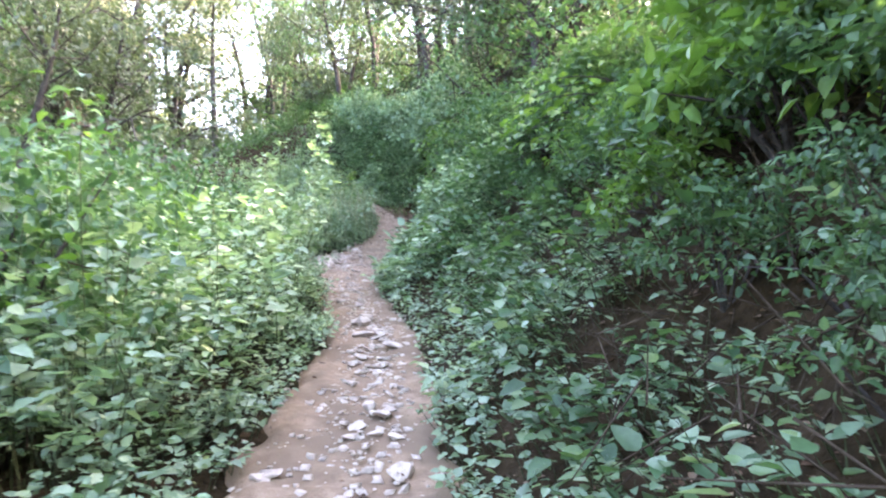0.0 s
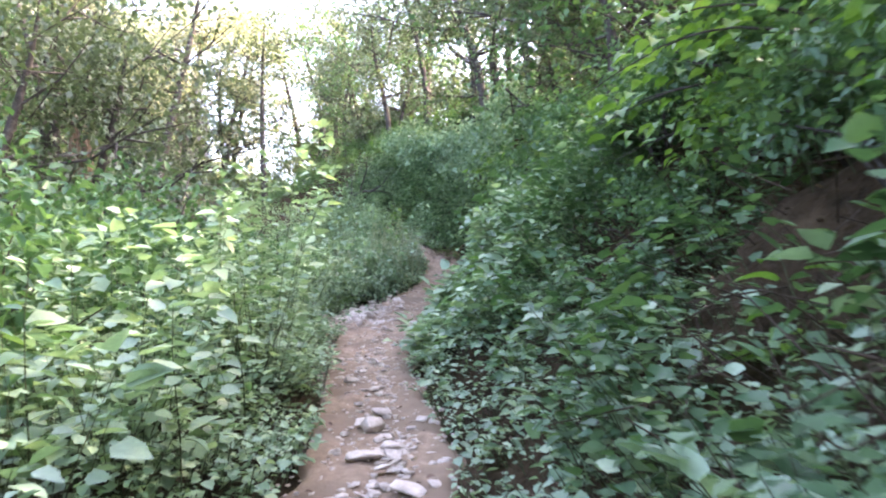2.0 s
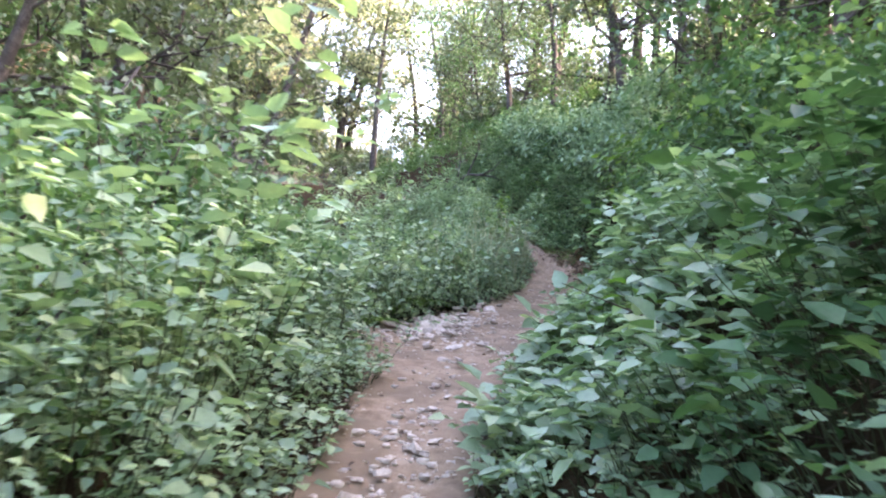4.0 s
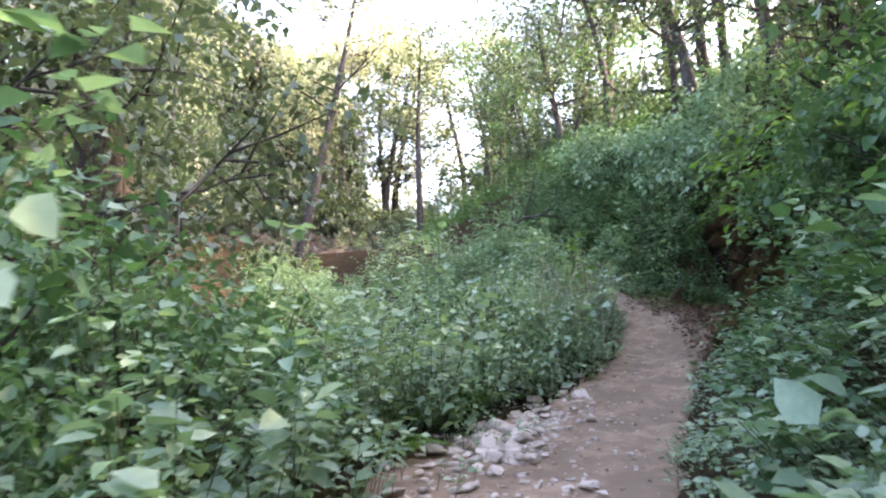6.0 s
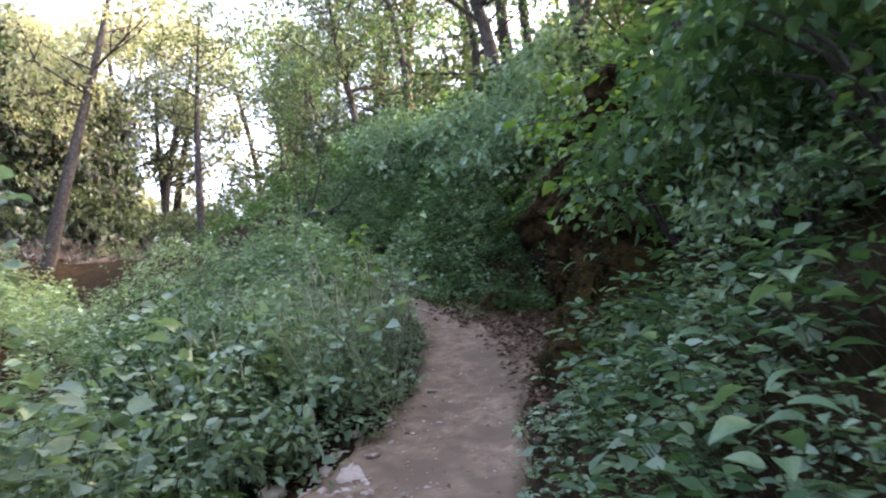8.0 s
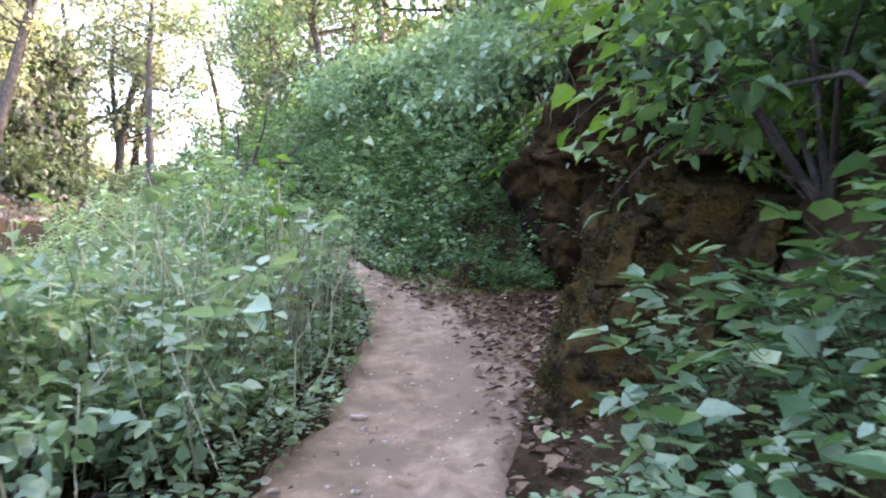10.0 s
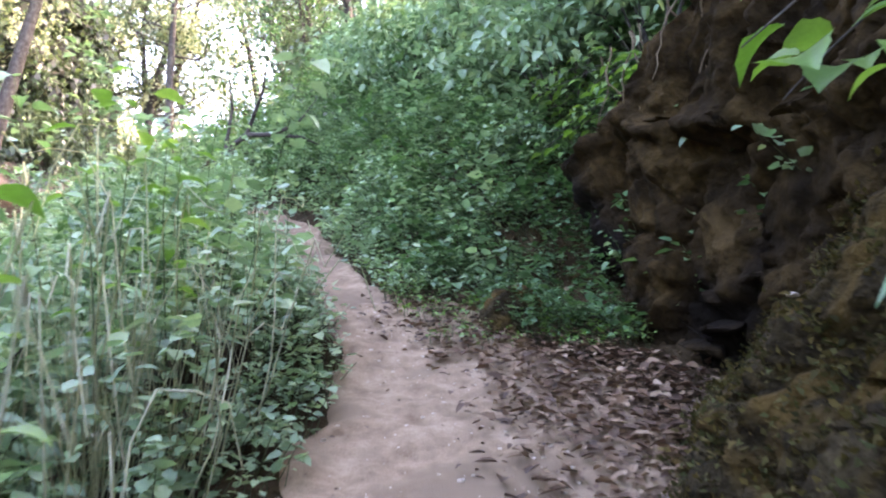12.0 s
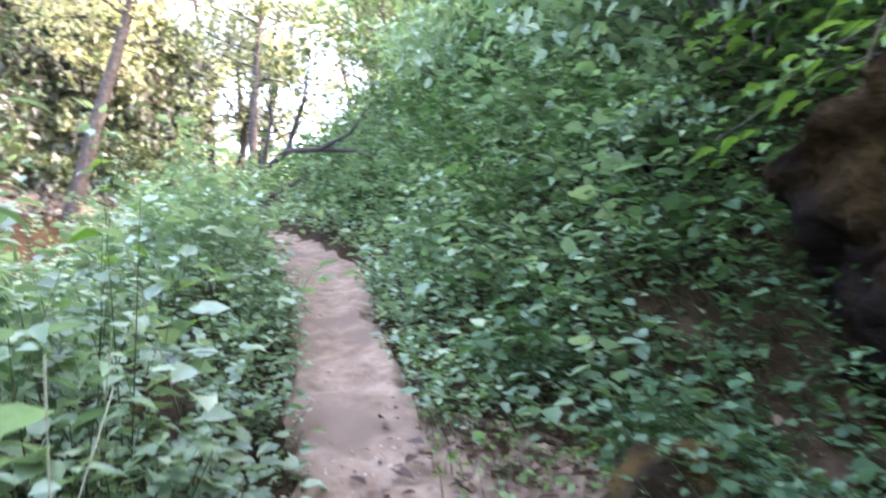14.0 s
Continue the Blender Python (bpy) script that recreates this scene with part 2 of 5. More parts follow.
def raw_mesh(name, verts, quads, mat, smooth=False):
    """A mesh from arrays of corners and four-sided faces."""
    me = bpy.data.meshes.new(name)
    me.vertices.add(len(verts))
    me.vertices.foreach_set("co", np.ascontiguousarray(verts, dtype=np.float32).ravel())
    me.loops.add(quads.size)
    me.loops.foreach_set("vertex_index", np.ascontiguousarray(quads, dtype=np.int32).ravel())
    me.polygons.add(len(quads))
    me.polygons.foreach_set("loop_start", np.arange(0, quads.size, 4, dtype=np.int32))
    me.polygons.foreach_set("loop_total", np.full(len(quads), 4, dtype=np.int32))
    if smooth:
        me.polygons.foreach_set("use_smooth", np.ones(len(quads), dtype=bool))
    me.materials.append(mat)
    me.update(calc_edges=True)
    me.validate()
    return me


def thing(name, label, category, group="", kind="", at=(0, 0, 0)):
    ob = new(name)
    ob.empty_display_size = 0.1
    ob.location = at
    return tagged(ob, label, category, group, kind)


def part(name, me, parent, label=""):
    ob = new(name, me)
    ob.parent = parent
    return tagged(ob, label) if label else ob


# the sheet of ground, finer near the path
u = np.linspace(-1, 1, 200)
v = np.linspace(0, 1, 270)
gx = np.sign(u) * (np.abs(u) * 9 + np.abs(u) ** 4 * 400) - 1.0
gy = -14 + v * 55 + v ** 6 * 900
GX, GY = np.meshgrid(gx, gy, indexing="ij")
GZ = ground_z(GX, GY)
far_off = smooth_step(70, 200, np.hypot(GX, GY))
GZ = GZ * (1 - far_off) + 22 * far_off
bulge = 0.85 * np.exp(-((GY - 14.4) / 2.2) ** 2)
on_path = smooth_step(0.12, 0.0, np.maximum(left_edge(GY) - bulge - GX, GX - right_edge(GY) - foot(GY)))
GZ = np.where(on_path > 0.3, np.minimum(GZ, np.interp(GY, RISE_Y, RISE_Z)), GZ) - (0.06 + 0.06 * smooth_step(23, 26, GY)) * on_path
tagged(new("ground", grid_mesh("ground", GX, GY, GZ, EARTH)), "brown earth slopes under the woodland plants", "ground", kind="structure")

# the trodden path, with a slightly hollow, uneven tread and frayed edges
py = np.linspace(-6, 34, 640)
pu = np.linspace(0, 1, 28)
PU, PY2 = np.meshgrid(pu, py, indexing="ij")
fray = 0.09
EL = left_edge(PY2) - 0.10 + fray * waves(PY2 * 0, PY2, 11, 1.1)
ER = right_edge(PY2) + 0.10 + fray * waves(PY2 * 0, PY2, 12, 1.3) + foot(PY2)
EL -= 0.85 * np.exp(-((PY2 - 14.4) / 2.2) ** 2)
PX2 = EL + (ER - EL) * PU
edge = np.minimum(PU, 1 - PU) * (ER - EL)
PZ = np.interp(PY2, RISE_Y, RISE_Z) + 0.018 * waves(PX2, PY2, 13, 0.5) + 0.008 * waves(PX2, PY2, 14, 0.13) - 0.02 * smooth_step(0.1, 0.5, edge)
PZ = PZ - 0.09 * smooth_step(0.12, 0.0, edge)
tagged(new("path", grid_mesh("path", PX2, PY2, PZ, TRODDEN)), "narrow trodden path of dry pinkish-brown earth", "path", kind="structure")


def path_z(x, y):
    return np.interp(y, RISE_Y, RISE_Z) + 0.0 * x


# ---- leaves and stems as arrays ----
def unit(a):
    return a / np.maximum(np.linalg.norm(a, axis=-1, keepdims=True), 1e-9)


def leaves(base, way, up, length, width, fold=0.25, droop=0.15):
    """Pointed oval blades, folded along the midrib: six corners and two faces each."""
    way = unit(way)
    side = unit(np.cross(way, up))
    nor = np.cross(side, way)
    L, W = length[:, None], width[:, None]
    tip = base + way * L - nor * L * droop
    out = [base]
    for s in (1, -1):
        out.append(base + way * L * 0.27 + side * s * W * 0.49 + nor * W * fold)
        out.append(base + way * L * 0.65 + side * s * W * 0.37 + nor * (W * fold * 0.8 - L * droop * 0.4))
    verts = np.stack([out[0], out[1], out[2], tip, out[4], out[3]], 1).reshape(-1, 3)
    k = np.arange(len(base))[:, None] * 6
    quads = np.stack([k + np.array([[0, 3, 2, 1]]), k + np.array([[0, 5, 4, 3]])], 1).reshape(-1, 4)
    return verts, quads


def kites(base, way, up, length, width, fold=0.25, droop=0.15):
    """The same blade for plants farther off: four corners, bent along the midrib."""
    way = unit(way)
    side = unit(np.cross(way, up))
    nor = np.cross(side, way)
    L, W = length[:, None], width[:, None]
    tip = base + way * L - nor * L * droop
    a = base + way * L * 0.45 + side * W * 0.5 + nor * W * fold
    b = base + way * L * 0.45 - side * W * 0.5 + nor * W * fold
    verts = np.stack([base, b, tip, a], 1).reshape(-1, 3)
    return verts, np.arange(len(base) * 4).reshape(-1, 4)


def stems(a, b, ra, rb):
    """Thin three-sided stalks from a to b."""
    d = unit(b - a)
    s = unit(np.cross(d, np.array([[0.3, 0.9, 0.2]])))
    t = np.cross(d, s)
    ring = []
    for p, r in ((a, ra), (b, rb)):
        for k in range(3):
            w = k * 2.0944
            ring.append(p + (s * math.cos(w) + t * math.sin(w)) * r)
    verts = np.stack(ring, 1).reshape(-1, 3)
    k = np.arange(len(a))[:, None] * 6
    quads = np.stack([k + np.array([[j, (j + 1) % 3, 3 + (j + 1) % 3, 3 + j]]) for j in range(3)], 1).reshape(-1, 4)
    return verts, quads


def tube(points, radii, sides=7):
    """A tapered, bent tube through the points."""
    pts = np.array(points, float)
    n = len(pts)
    tan = unit(np.gradient(pts, axis=0))
    s = unit(np.cross(tan, np.array([[0.31, 0.95, 0.1]])))
    t = np.cross(tan, s)
    w = np.arange(sides) * 2 * math.pi / sides
    ring = pts[:, None] + (s[:, None] * np.cos(w)[None, :, None] + t[:, None] * np.sin(w)[None, :, None]) * np.array(radii)[:, None, None]
    i = np.arange(n * sides).reshape(n, sides)
    j = np.roll(i, -1, 1)
    quads = np.stack([i[:-1], j[:-1], j[1:], i[1:]], -1).reshape(-1, 4)
    return ring.reshape(-1, 3), quads


def joined(pieces):
    vs, qs, o = [], [], 0
    for a, q in pieces:
        vs.append(a)
        qs.append(q + o)
        o += len(a)
    return np.concatenate(vs), np.concatenate(qs)


def undergrowth(name, label, x, y, height, leaf, per_m, mat, spread=0.12, lean=(0, 0), stalk=True, low=0.25, wide=0.76, tilt=0.3):
    """Many small herbs, each a stalk with leaves round it. One object: nobody could count them."""
    n = len(x)
    root = np.stack([x, y, ground_z(x, y) - 0.02], 1)
    h = height
    top = root + np.stack([rng.normal(lean[0], spread, n) * h * 2, rng.normal(lean[1], spread, n) * h * 2, h], 1)
    cnt = np.maximum(3, (h * per_m).astype(int))
    owner = np.repeat(np.arange(n), cnt)
    m = len(owner)
    whorl = np.ceil(rng.random(m) ** 0.6 * 5) / 5
    f = low + (1 - low) * np.clip(whorl + rng.normal(0, 0.035, m), 0, 1.02)
    at = root[owner] * (1 - f[:, None]) + top[owner] * f[:, None]
    ang = rng.uniform(0, 6.283, m)
    el = rng.normal(0.12, tilt, m)
    way = np.stack([np.cos(ang) * np.cos(el), np.sin(ang) * np.cos(el), np.sin(el)], 1)
    size = leaf[owner] * rng.uniform(0.55, 1.25, m)
    base = at + way * (size * 0.55)[:, None]
    up = np.stack([rng.normal(0, 0.35, m), rng.normal(0, 0.35, m), np.ones(m)], 1)
    ob = thing(name, label, "undergrowth", kind="stuff")
    blade = leaves if stalk else kites
    part("leaves", raw_mesh("leaves", *blade(base, way, up, size, size * rng.uniform(wide - 0.12, wide + 0.12, m), 0.11, rng.uniform(0.05, 0.3, m)[:, None]), mat), ob)["kind"] = "stuff"
    if stalk:
        part("stalks", raw_mesh("stalks", *stems(root, top, 0.0035, 0.0015), STALK), ob)["kind"] = "stuff"
    return ob


def strewn(n, y0, y1, d0, d1, side, power=1.0):
    """n spots beside the path, d0 to d1 metres from its edge."""
    y = rng.uniform(y0, y1, n)
    d = d0 + (d1 - d0) * rng.random(n) ** power
    return (right_edge(y) + d if side > 0 else left_edge(y) - d), y, d


# ---- rock outcrop beside the path ----
def rock_sheet(line, z0, z1, steps, rows, lean, rough, seed, ledges, clefts=()):
    """A rough rock face over a foot line, closed at the back: corners and faces."""
    line = np.array(line, float)
    seg = np.r_[0, np.cumsum(np.hypot(*np.diff(line, axis=0).T))]
    s = np.linspace(0, seg[-1], steps)
    bx, by = np.interp(s, seg, line[:, 0]), np.interp(s, seg, line[:, 1])
    tx, ty = np.gradient(bx), np.gradient(by)
    ln = np.hypot(tx, ty)
    nx, ny = -ty / ln, tx / ln
    w = np.linspace(0, 1, rows)
    S, W = np.meshgrid(s, w, indexing="ij")
    top = np.interp(s, seg, z1)[:, None]
    z = z0 + (top - z0) * W
    out = lean * W * (top - z0)
    disp = 0.07 * waves(S, z, seed, 1.7) + 0.012 * waves(S, z, seed + 2, 0.17)
    blocks = np.zeros_like(S)
    for a in range(S.shape[0]):
        for b in range(rows):
            wx, wz = S[a, b] + 0.1 * math.sin(z[a, b] * 3), z[a, b] + 0.3 * S[a, b]
            for fx, fz, amp in ((1.5, 0.8, 0.17), (3.6, 2.6, 0.075), (8.0, 10.0, 0.028)):
                dist, near = noise.voronoi(Vector((wx * fx, wz * fz, seed)))
                q = near[0]
                tilt_a, tilt_b = math.sin(q.x * 12.9 + q.y * 7.1), math.sin(q.x * 4.7 - q.y * 9.3)
                blocks[a, b] += amp * (0.7 * tilt_a + 0.7 * tilt_b * (wx * fx - q.x) + 0.6 * (dist[1] - dist[0] > 0.09) - 0.4)
    disp = disp + blocks
    strata = 0.05 * np.abs(((z * 1.15 + 0.35 * S + 0.3 * waves(S, z, seed + 3, 2.0)) * 2.1) % 1.0 - 0.5) * 2
    shelf = sum(a * np.exp(-((z - zz + 0.12 * np.sin(S * 2)) / 0.10) ** 2) for zz, a in ledges)
    cleft = sum(a * np.exp(-((S - at - 0.04 * np.sin(z * 4)) / 0.075) ** 2) for at, a in clefts)
    d = out + (disp + strata) * rough + shelf - cleft
    px = bx[:, None] + nx[:, None] * d
    py_ = by[:, None] + ny[:, None] * d
    z = z + 0.1 * waves(S, W * 3, seed + 4, 1.0) * W
    front = np.stack([px, py_, z], -1)
    back = front.copy()
    back[..., 0] -= nx[:, None] * 1.1
    back[..., 1] -= ny[:, None] * 1.1
    nxy = front.shape[0] * front.shape[1]
    i = np.arange(nxy).reshape(front.shape[:2])
    q = [np.stack([i[:-1, :-1], i[1:, :-1], i[1:, 1:], i[:-1, 1:]], -1).reshape(-1, 4)]
    q.append(q[0][:, ::-1] + nxy)
    for e in (i[:, -1], i[0, :][::-1], i[-1, :]):
        q.append(np.stack([e[:-1], e[1:], e[1:] + nxy, e[:-1] + nxy], -1))
    return np.concatenate([front.reshape(-1, 3), back.reshape(-1, 3)]), np.concatenate(q)


face = rock_sheet([(0.9, 21.0), (0.55, 21.9), (0.25, 22.6), (-0.05, 23.35), (-0.2, 23.75), (0.05, 24.3), (0.6, 24.9)], 1.2,
                  [5.3, 5.0, 4.5, 4.05, 3.9, 3.8, 3.8], 150, 110, 0.06, 0.75, 21, [(3.7, 0.15), (2.7, 0.05)], [(2.55, 0.3), (1.2, 0.1)])
rock = thing("rock_face", "dark brown weathered rock face with a jutting ledge and hanging roots", "rock", at=(0.2, 22.6, 1.8))
OFF = np.array([[0.2, 22.6, 1.8]])
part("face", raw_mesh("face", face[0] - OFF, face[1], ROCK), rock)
butt = rock_sheet([(-0.3, 18.3), (-0.62, 19.3), (-0.58, 20.2), (-0.4, 21.1), (-0.1, 22.0), (0.3, 22.6)], 1.35,
                  [2.5, 3.0, 3.2, 3.35, 3.35, 3.2], 140, 90, -0.58, 1.0, 41, [])
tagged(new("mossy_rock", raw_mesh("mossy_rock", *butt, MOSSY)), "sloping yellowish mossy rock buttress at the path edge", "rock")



def slab(parent, at, size, turn, seed):
    """A broken slab of the rock, standing proud of the face."""
    r = random.Random(seed)
    bm = bmesh.new()
    for k in range(15):
        p = Vector((r.gauss(0, 1), r.gauss(0, 1), r.gauss(0, 1))).normalized()
        bm.verts.new((p.x * size[0], p.y * size[1], p.z * size[2]))
    res = bmesh.ops.convex_hull(bm, input=bm.verts)
    bmesh.ops.delete(bm, geom=[g for g in res["geom_interior"] if isinstance(g, bmesh.types.BMVert)], context="VERTS")
    bmesh.ops.bevel(bm, geom=bm.edges[:], offset=0.012, segments=1, affect="EDGES")
    me = bpy.data.meshes.new("slab")
    bm.to_mesh(me)
    bm.free()
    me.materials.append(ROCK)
    ob = part("slab", me, parent)
    ob.matrix_basis = pose(at[0] - 0.2, at[1] - 22.6, at[2] - 1.8, r.uniform(-8, 8), r.uniform(-8, 8), turn)


for at, size, seed in (((0.05, 22.75, 3.78), (0.5, 0.2, 0.05), 1), ((0.36, 22.15, 2.72), (0.2, 0.14, 0.05), 2), ((0.28, 22.35, 2.6), (0.22, 0.13, 0.06), 4), ((0.3, 22.35, 2.42), (0.2, 0.15, 0.06), 8),
                       ((0.22, 22.5, 2.28), (0.24, 0.15, 0.07), 6), ((-0.05, 23.1, 2.3), (0.16, 0.13, 0.09), 7)):
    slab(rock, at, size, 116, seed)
for k in range(8):
    f = random.random()
    p = Vector((0.5 - 0.75 * f, 21.9 + 1.5 * f, 4.75 - 0.35 * f)) - Vector((0.2, 22.6, 1.8)) + Vector((-0.14, -0.08, 0))
    pts, drift = [], Vector((0, 0, -1))
    for i in range(12):
        pts.append(tuple(p))
        drift = (drift + Vector((random.gauss(0, 0.45), random.gauss(0, 0.45), -0.5))).normalized()
        p = p + drift * random.uniform(0.04, 0.085)
    part("root", raw_mesh("root", *tube(pts, np.linspace(0.009, 0.003, 12), 5), TWIG, True), rock, "thin brown root hanging over the rock")

# the eroded slope and the overgrown cliff across the valley
scarp = rock_sheet([(-15.4, 46.6), (-17.4, 44.1), (-19.9, 41.2), (-23.4, 37.2), (-26.4, 31.2)], 3.2, [8, 9.4, 8.8, 9.6, 8.6], 70, 40, -1.0, 2.2, 61, [])
tagged(new("eroded_bank", raw_mesh("eroded_bank", *scarp, SCARP, True)), "bare reddish-brown eroded earth slope across the gully", "bank")
cliff = rock_sheet([(-21.0, 50.5), (-24.0, 46.0), (-28.0, 41.0), (-32, 35)], 5.0, [17, 20.5, 23, 24], 60, 60, -0.12, 4.5, 71, [(14, 1.0), (18.5, 0.8)])
tagged(new("cliff", raw_mesh("cliff", *cliff, CLIFF, True)), "grey-brown crumbling cliff hung with dry growth", "rock")

def hanging_growth(sheet, n, low, mat, label, size):
    """Tufts that hang on the front of a rock sheet, above a given height."""
    front = sheet[0][:len(sheet[0]) // 2]
    front = front[front[:, 2] > low]
    p = front[rng.integers(0, len(front), n)]
    c = np.repeat(p, 12, 0) + rng.normal(0, 0.45, (n * 12, 3))
    m = len(c)
    way = np.stack([rng.normal(0.4, 0.5, m), rng.normal(-0.4, 0.5, m), rng.normal(-0.5, 0.6, m)], 1)
    up = np.stack([rng.normal(0, 0.5, m), rng.normal(0, 0.5, m), np.ones(m)], 1)
    ln = size * rng.uniform(0.6, 1.4, m)
    ob = thing("hanging_growth", label, "undergrowth", kind="stuff")
    part("leaves", raw_mesh("leaves", *kites(c, way, up, ln, ln * 0.5), mat), ob)["kind"] = "stuff"


hanging_growth(cliff, 2000, 5.5, DRY, "grey-brown dry creepers hanging on the cliff", 0.42)
hanging_growth(cliff, 1500, 5.5, HERB, "pale leafy bushes clinging to the cliff", 0.3)
hanging_growth(cliff, 3800, 5.5, CANOPY, "green creepers and scrub on the cliff", 0.36)
hanging_growth(cliff, 700, 18.0, SUN_TONED, "scrub along the top of the cliff, coloured yellow-green as if sunlit", 0.38)
hanging_growth(scarp, 800, 8.4, CANOPY, "scrub growing over the eroded slope", 0.42)
hanging_growth(scarp, 500, 3.6, DRY, "dry grass tufts on the eroded slope", 0.3)

# ---- stones ----
def stone_mesh(seed, flat):
    r = random.Random(seed)
    bm = bmesh.new()
    for _ in range(16):
        p = Vector((r.gauss(0, 1), r.gauss(0, 1), r.gauss(0, 1))).normalized()
        p *= r.uniform(0.8, 1.0)
        bm.verts.new((p.x * 0.5, p.y * r.uniform(0.3, 0.42), p.z * flat))
    res = bmesh.ops.convex_hull(bm, input=bm.verts)
    bmesh.ops.delete(bm, geom=[g for g in res["geom_interior"] if isinstance(g, bmesh.types.BMVert)], context="VERTS")
    bmesh.ops.bevel(bm, geom=bm.edges[:], offset=0.018, segments=1, affect="EDGES")
    me = bpy.data.meshes.new("stone")
    bm.to_mesh(me)
    bm.free()
    me.materials.append(STONE)
    return me


STONES = [stone_mesh(s, f) for s, f in ((1, 0.14), (2, 0.2), (3, 0.26), (4, 0.12), (5, 0.18), (6, 0.3), (7, 0.15))]


def stone(x, y, size, group):
    ob = new("stone", random.choice(STONES))
    ob.scale = (size,) * 3
    ob.location = (x, y, float(path_z(x, y)) + size * 0.1 - 0.01)
    ob.rotation_euler = (random.uniform(-0.3, 0.3), random.uniform(-0.3, 0.3), random.uniform(0, 6.28))
    return tagged(ob, "pale angular stone lying on the dirt path" if group[0] == "s" else "pale broken rock heaped at the path edge", "stone", group)


for k in range(188):
    y = random.uniform(1.5, 14.6) if k % 3 else random.choice((3.2, 4.4, 5.6, 6.9, 8.6)) + random.gauss(0, 0.35)
    l, r = float(left_edge(y)), float(right_edge(y))
    x = l + (r - l) * min(0.97, max(0.05, random.gauss(0.58, 0.2)))
    stone(x, y, min(0.27, 0.06 * math.exp(random.gauss(0.4, 0.55))), "stones on the path")
for k in range(112):
    y = random.gauss(15.5, 1.15)
    x = float(left_edge(y)) + random.gauss(-0.25, 0.26)
    stone(x, y, min(0.42, 0.115 * math.exp(random.gauss(0.4, 0.5))), "rocks heaped along the path edge")

# fine gravel on the tread: nobody could count it
n = 3600
gy_ = rng.uniform(0.5, 24, n)
gf = np.where(rng.random(n) < 0.6, rng.beta(0.6, 0.6, n), rng.random(n))
gx_ = left_edge(gy_) - 0.08 + (right_edge(gy_) - left_edge(gy_) + 0.16) * gf
gr = 0.006 + 0.016 * rng.random(n) ** 3
gy_[:700] = rng.normal(15.9, 1.2, 700)      # broken bits among the heaped rocks
gx_[:700] = left_edge(gy_[:700]) + rng.normal(-0.22, 0.3, 700)
gr[:700] = 0.01 + 0.035 * rng.random(700) ** 2
gr[700:1300] *= 1.4
gy_[1300:2300] = rng.uniform(1.0, 10.5, 1000)      # broken stone trodden into the lower stretch
gx_[1300:2300] = left_edge(gy_[1300:2300]) + (right_edge(gy_[1300:2300]) - left_edge(gy_[1300:2300])) * np.clip(rng.normal(0.58, 0.22, 1000), 0, 1)
gr[1300:2300] = 0.007 + 0.026 * rng.random(1000) ** 2.5
gr = np.where(gy_ > 17, gr * 0.55, gr)
corner = np.array([(a, b, c) for c in (-0.5, 0.6) for a, b in ((-1, -1), (1, -1), (1, 1), (-1, 1))], float)
cube = corner[None] * gr[:, None, None] * rng.uniform(0.35, 1.3, (n, 8, 3)) * np.array([[[1.0, 1.0, 0.7]]]) + np.stack([gx_, gy_, path_z(gx_, gy_) - 0.012], 1)[:, None]
sides_ = np.array([(0, 1, 5, 4), (1, 2, 6, 5), (2, 3, 7, 6), (3, 0, 4, 7), (4, 5, 6, 7)])
gravel = thing("gravel", "fine pale gravel scattered over the path", "gravel", kind="stuff")
part("pebbles", raw_mesh("pebbles", cube.reshape(-1, 3), (np.arange(n)[:, None, None] * 8 + sides_[None]).reshape(-1, 4), STONE), gravel)["kind"] = "stuff"

for x, y, z, size in ((0.1, 20.85, 2.48, 0.11), (0.13, 20.95, 2.62, 0.09), (-0.02, 20.6, 2.3, 0.07)):
    bit = stone(x, y, size, "pale stones on the mossy rock")
    bit.location.z = z
    tagged(bit, "pale stone stuck in the mossy rock")

# ---- undergrowth ----
def clear_of_rock(x, y, d, limit=1.9):
    keep = ~((y > 17.9) & (y < 23.9) & (d < limit))
    return x[keep], y[keep], d[keep]


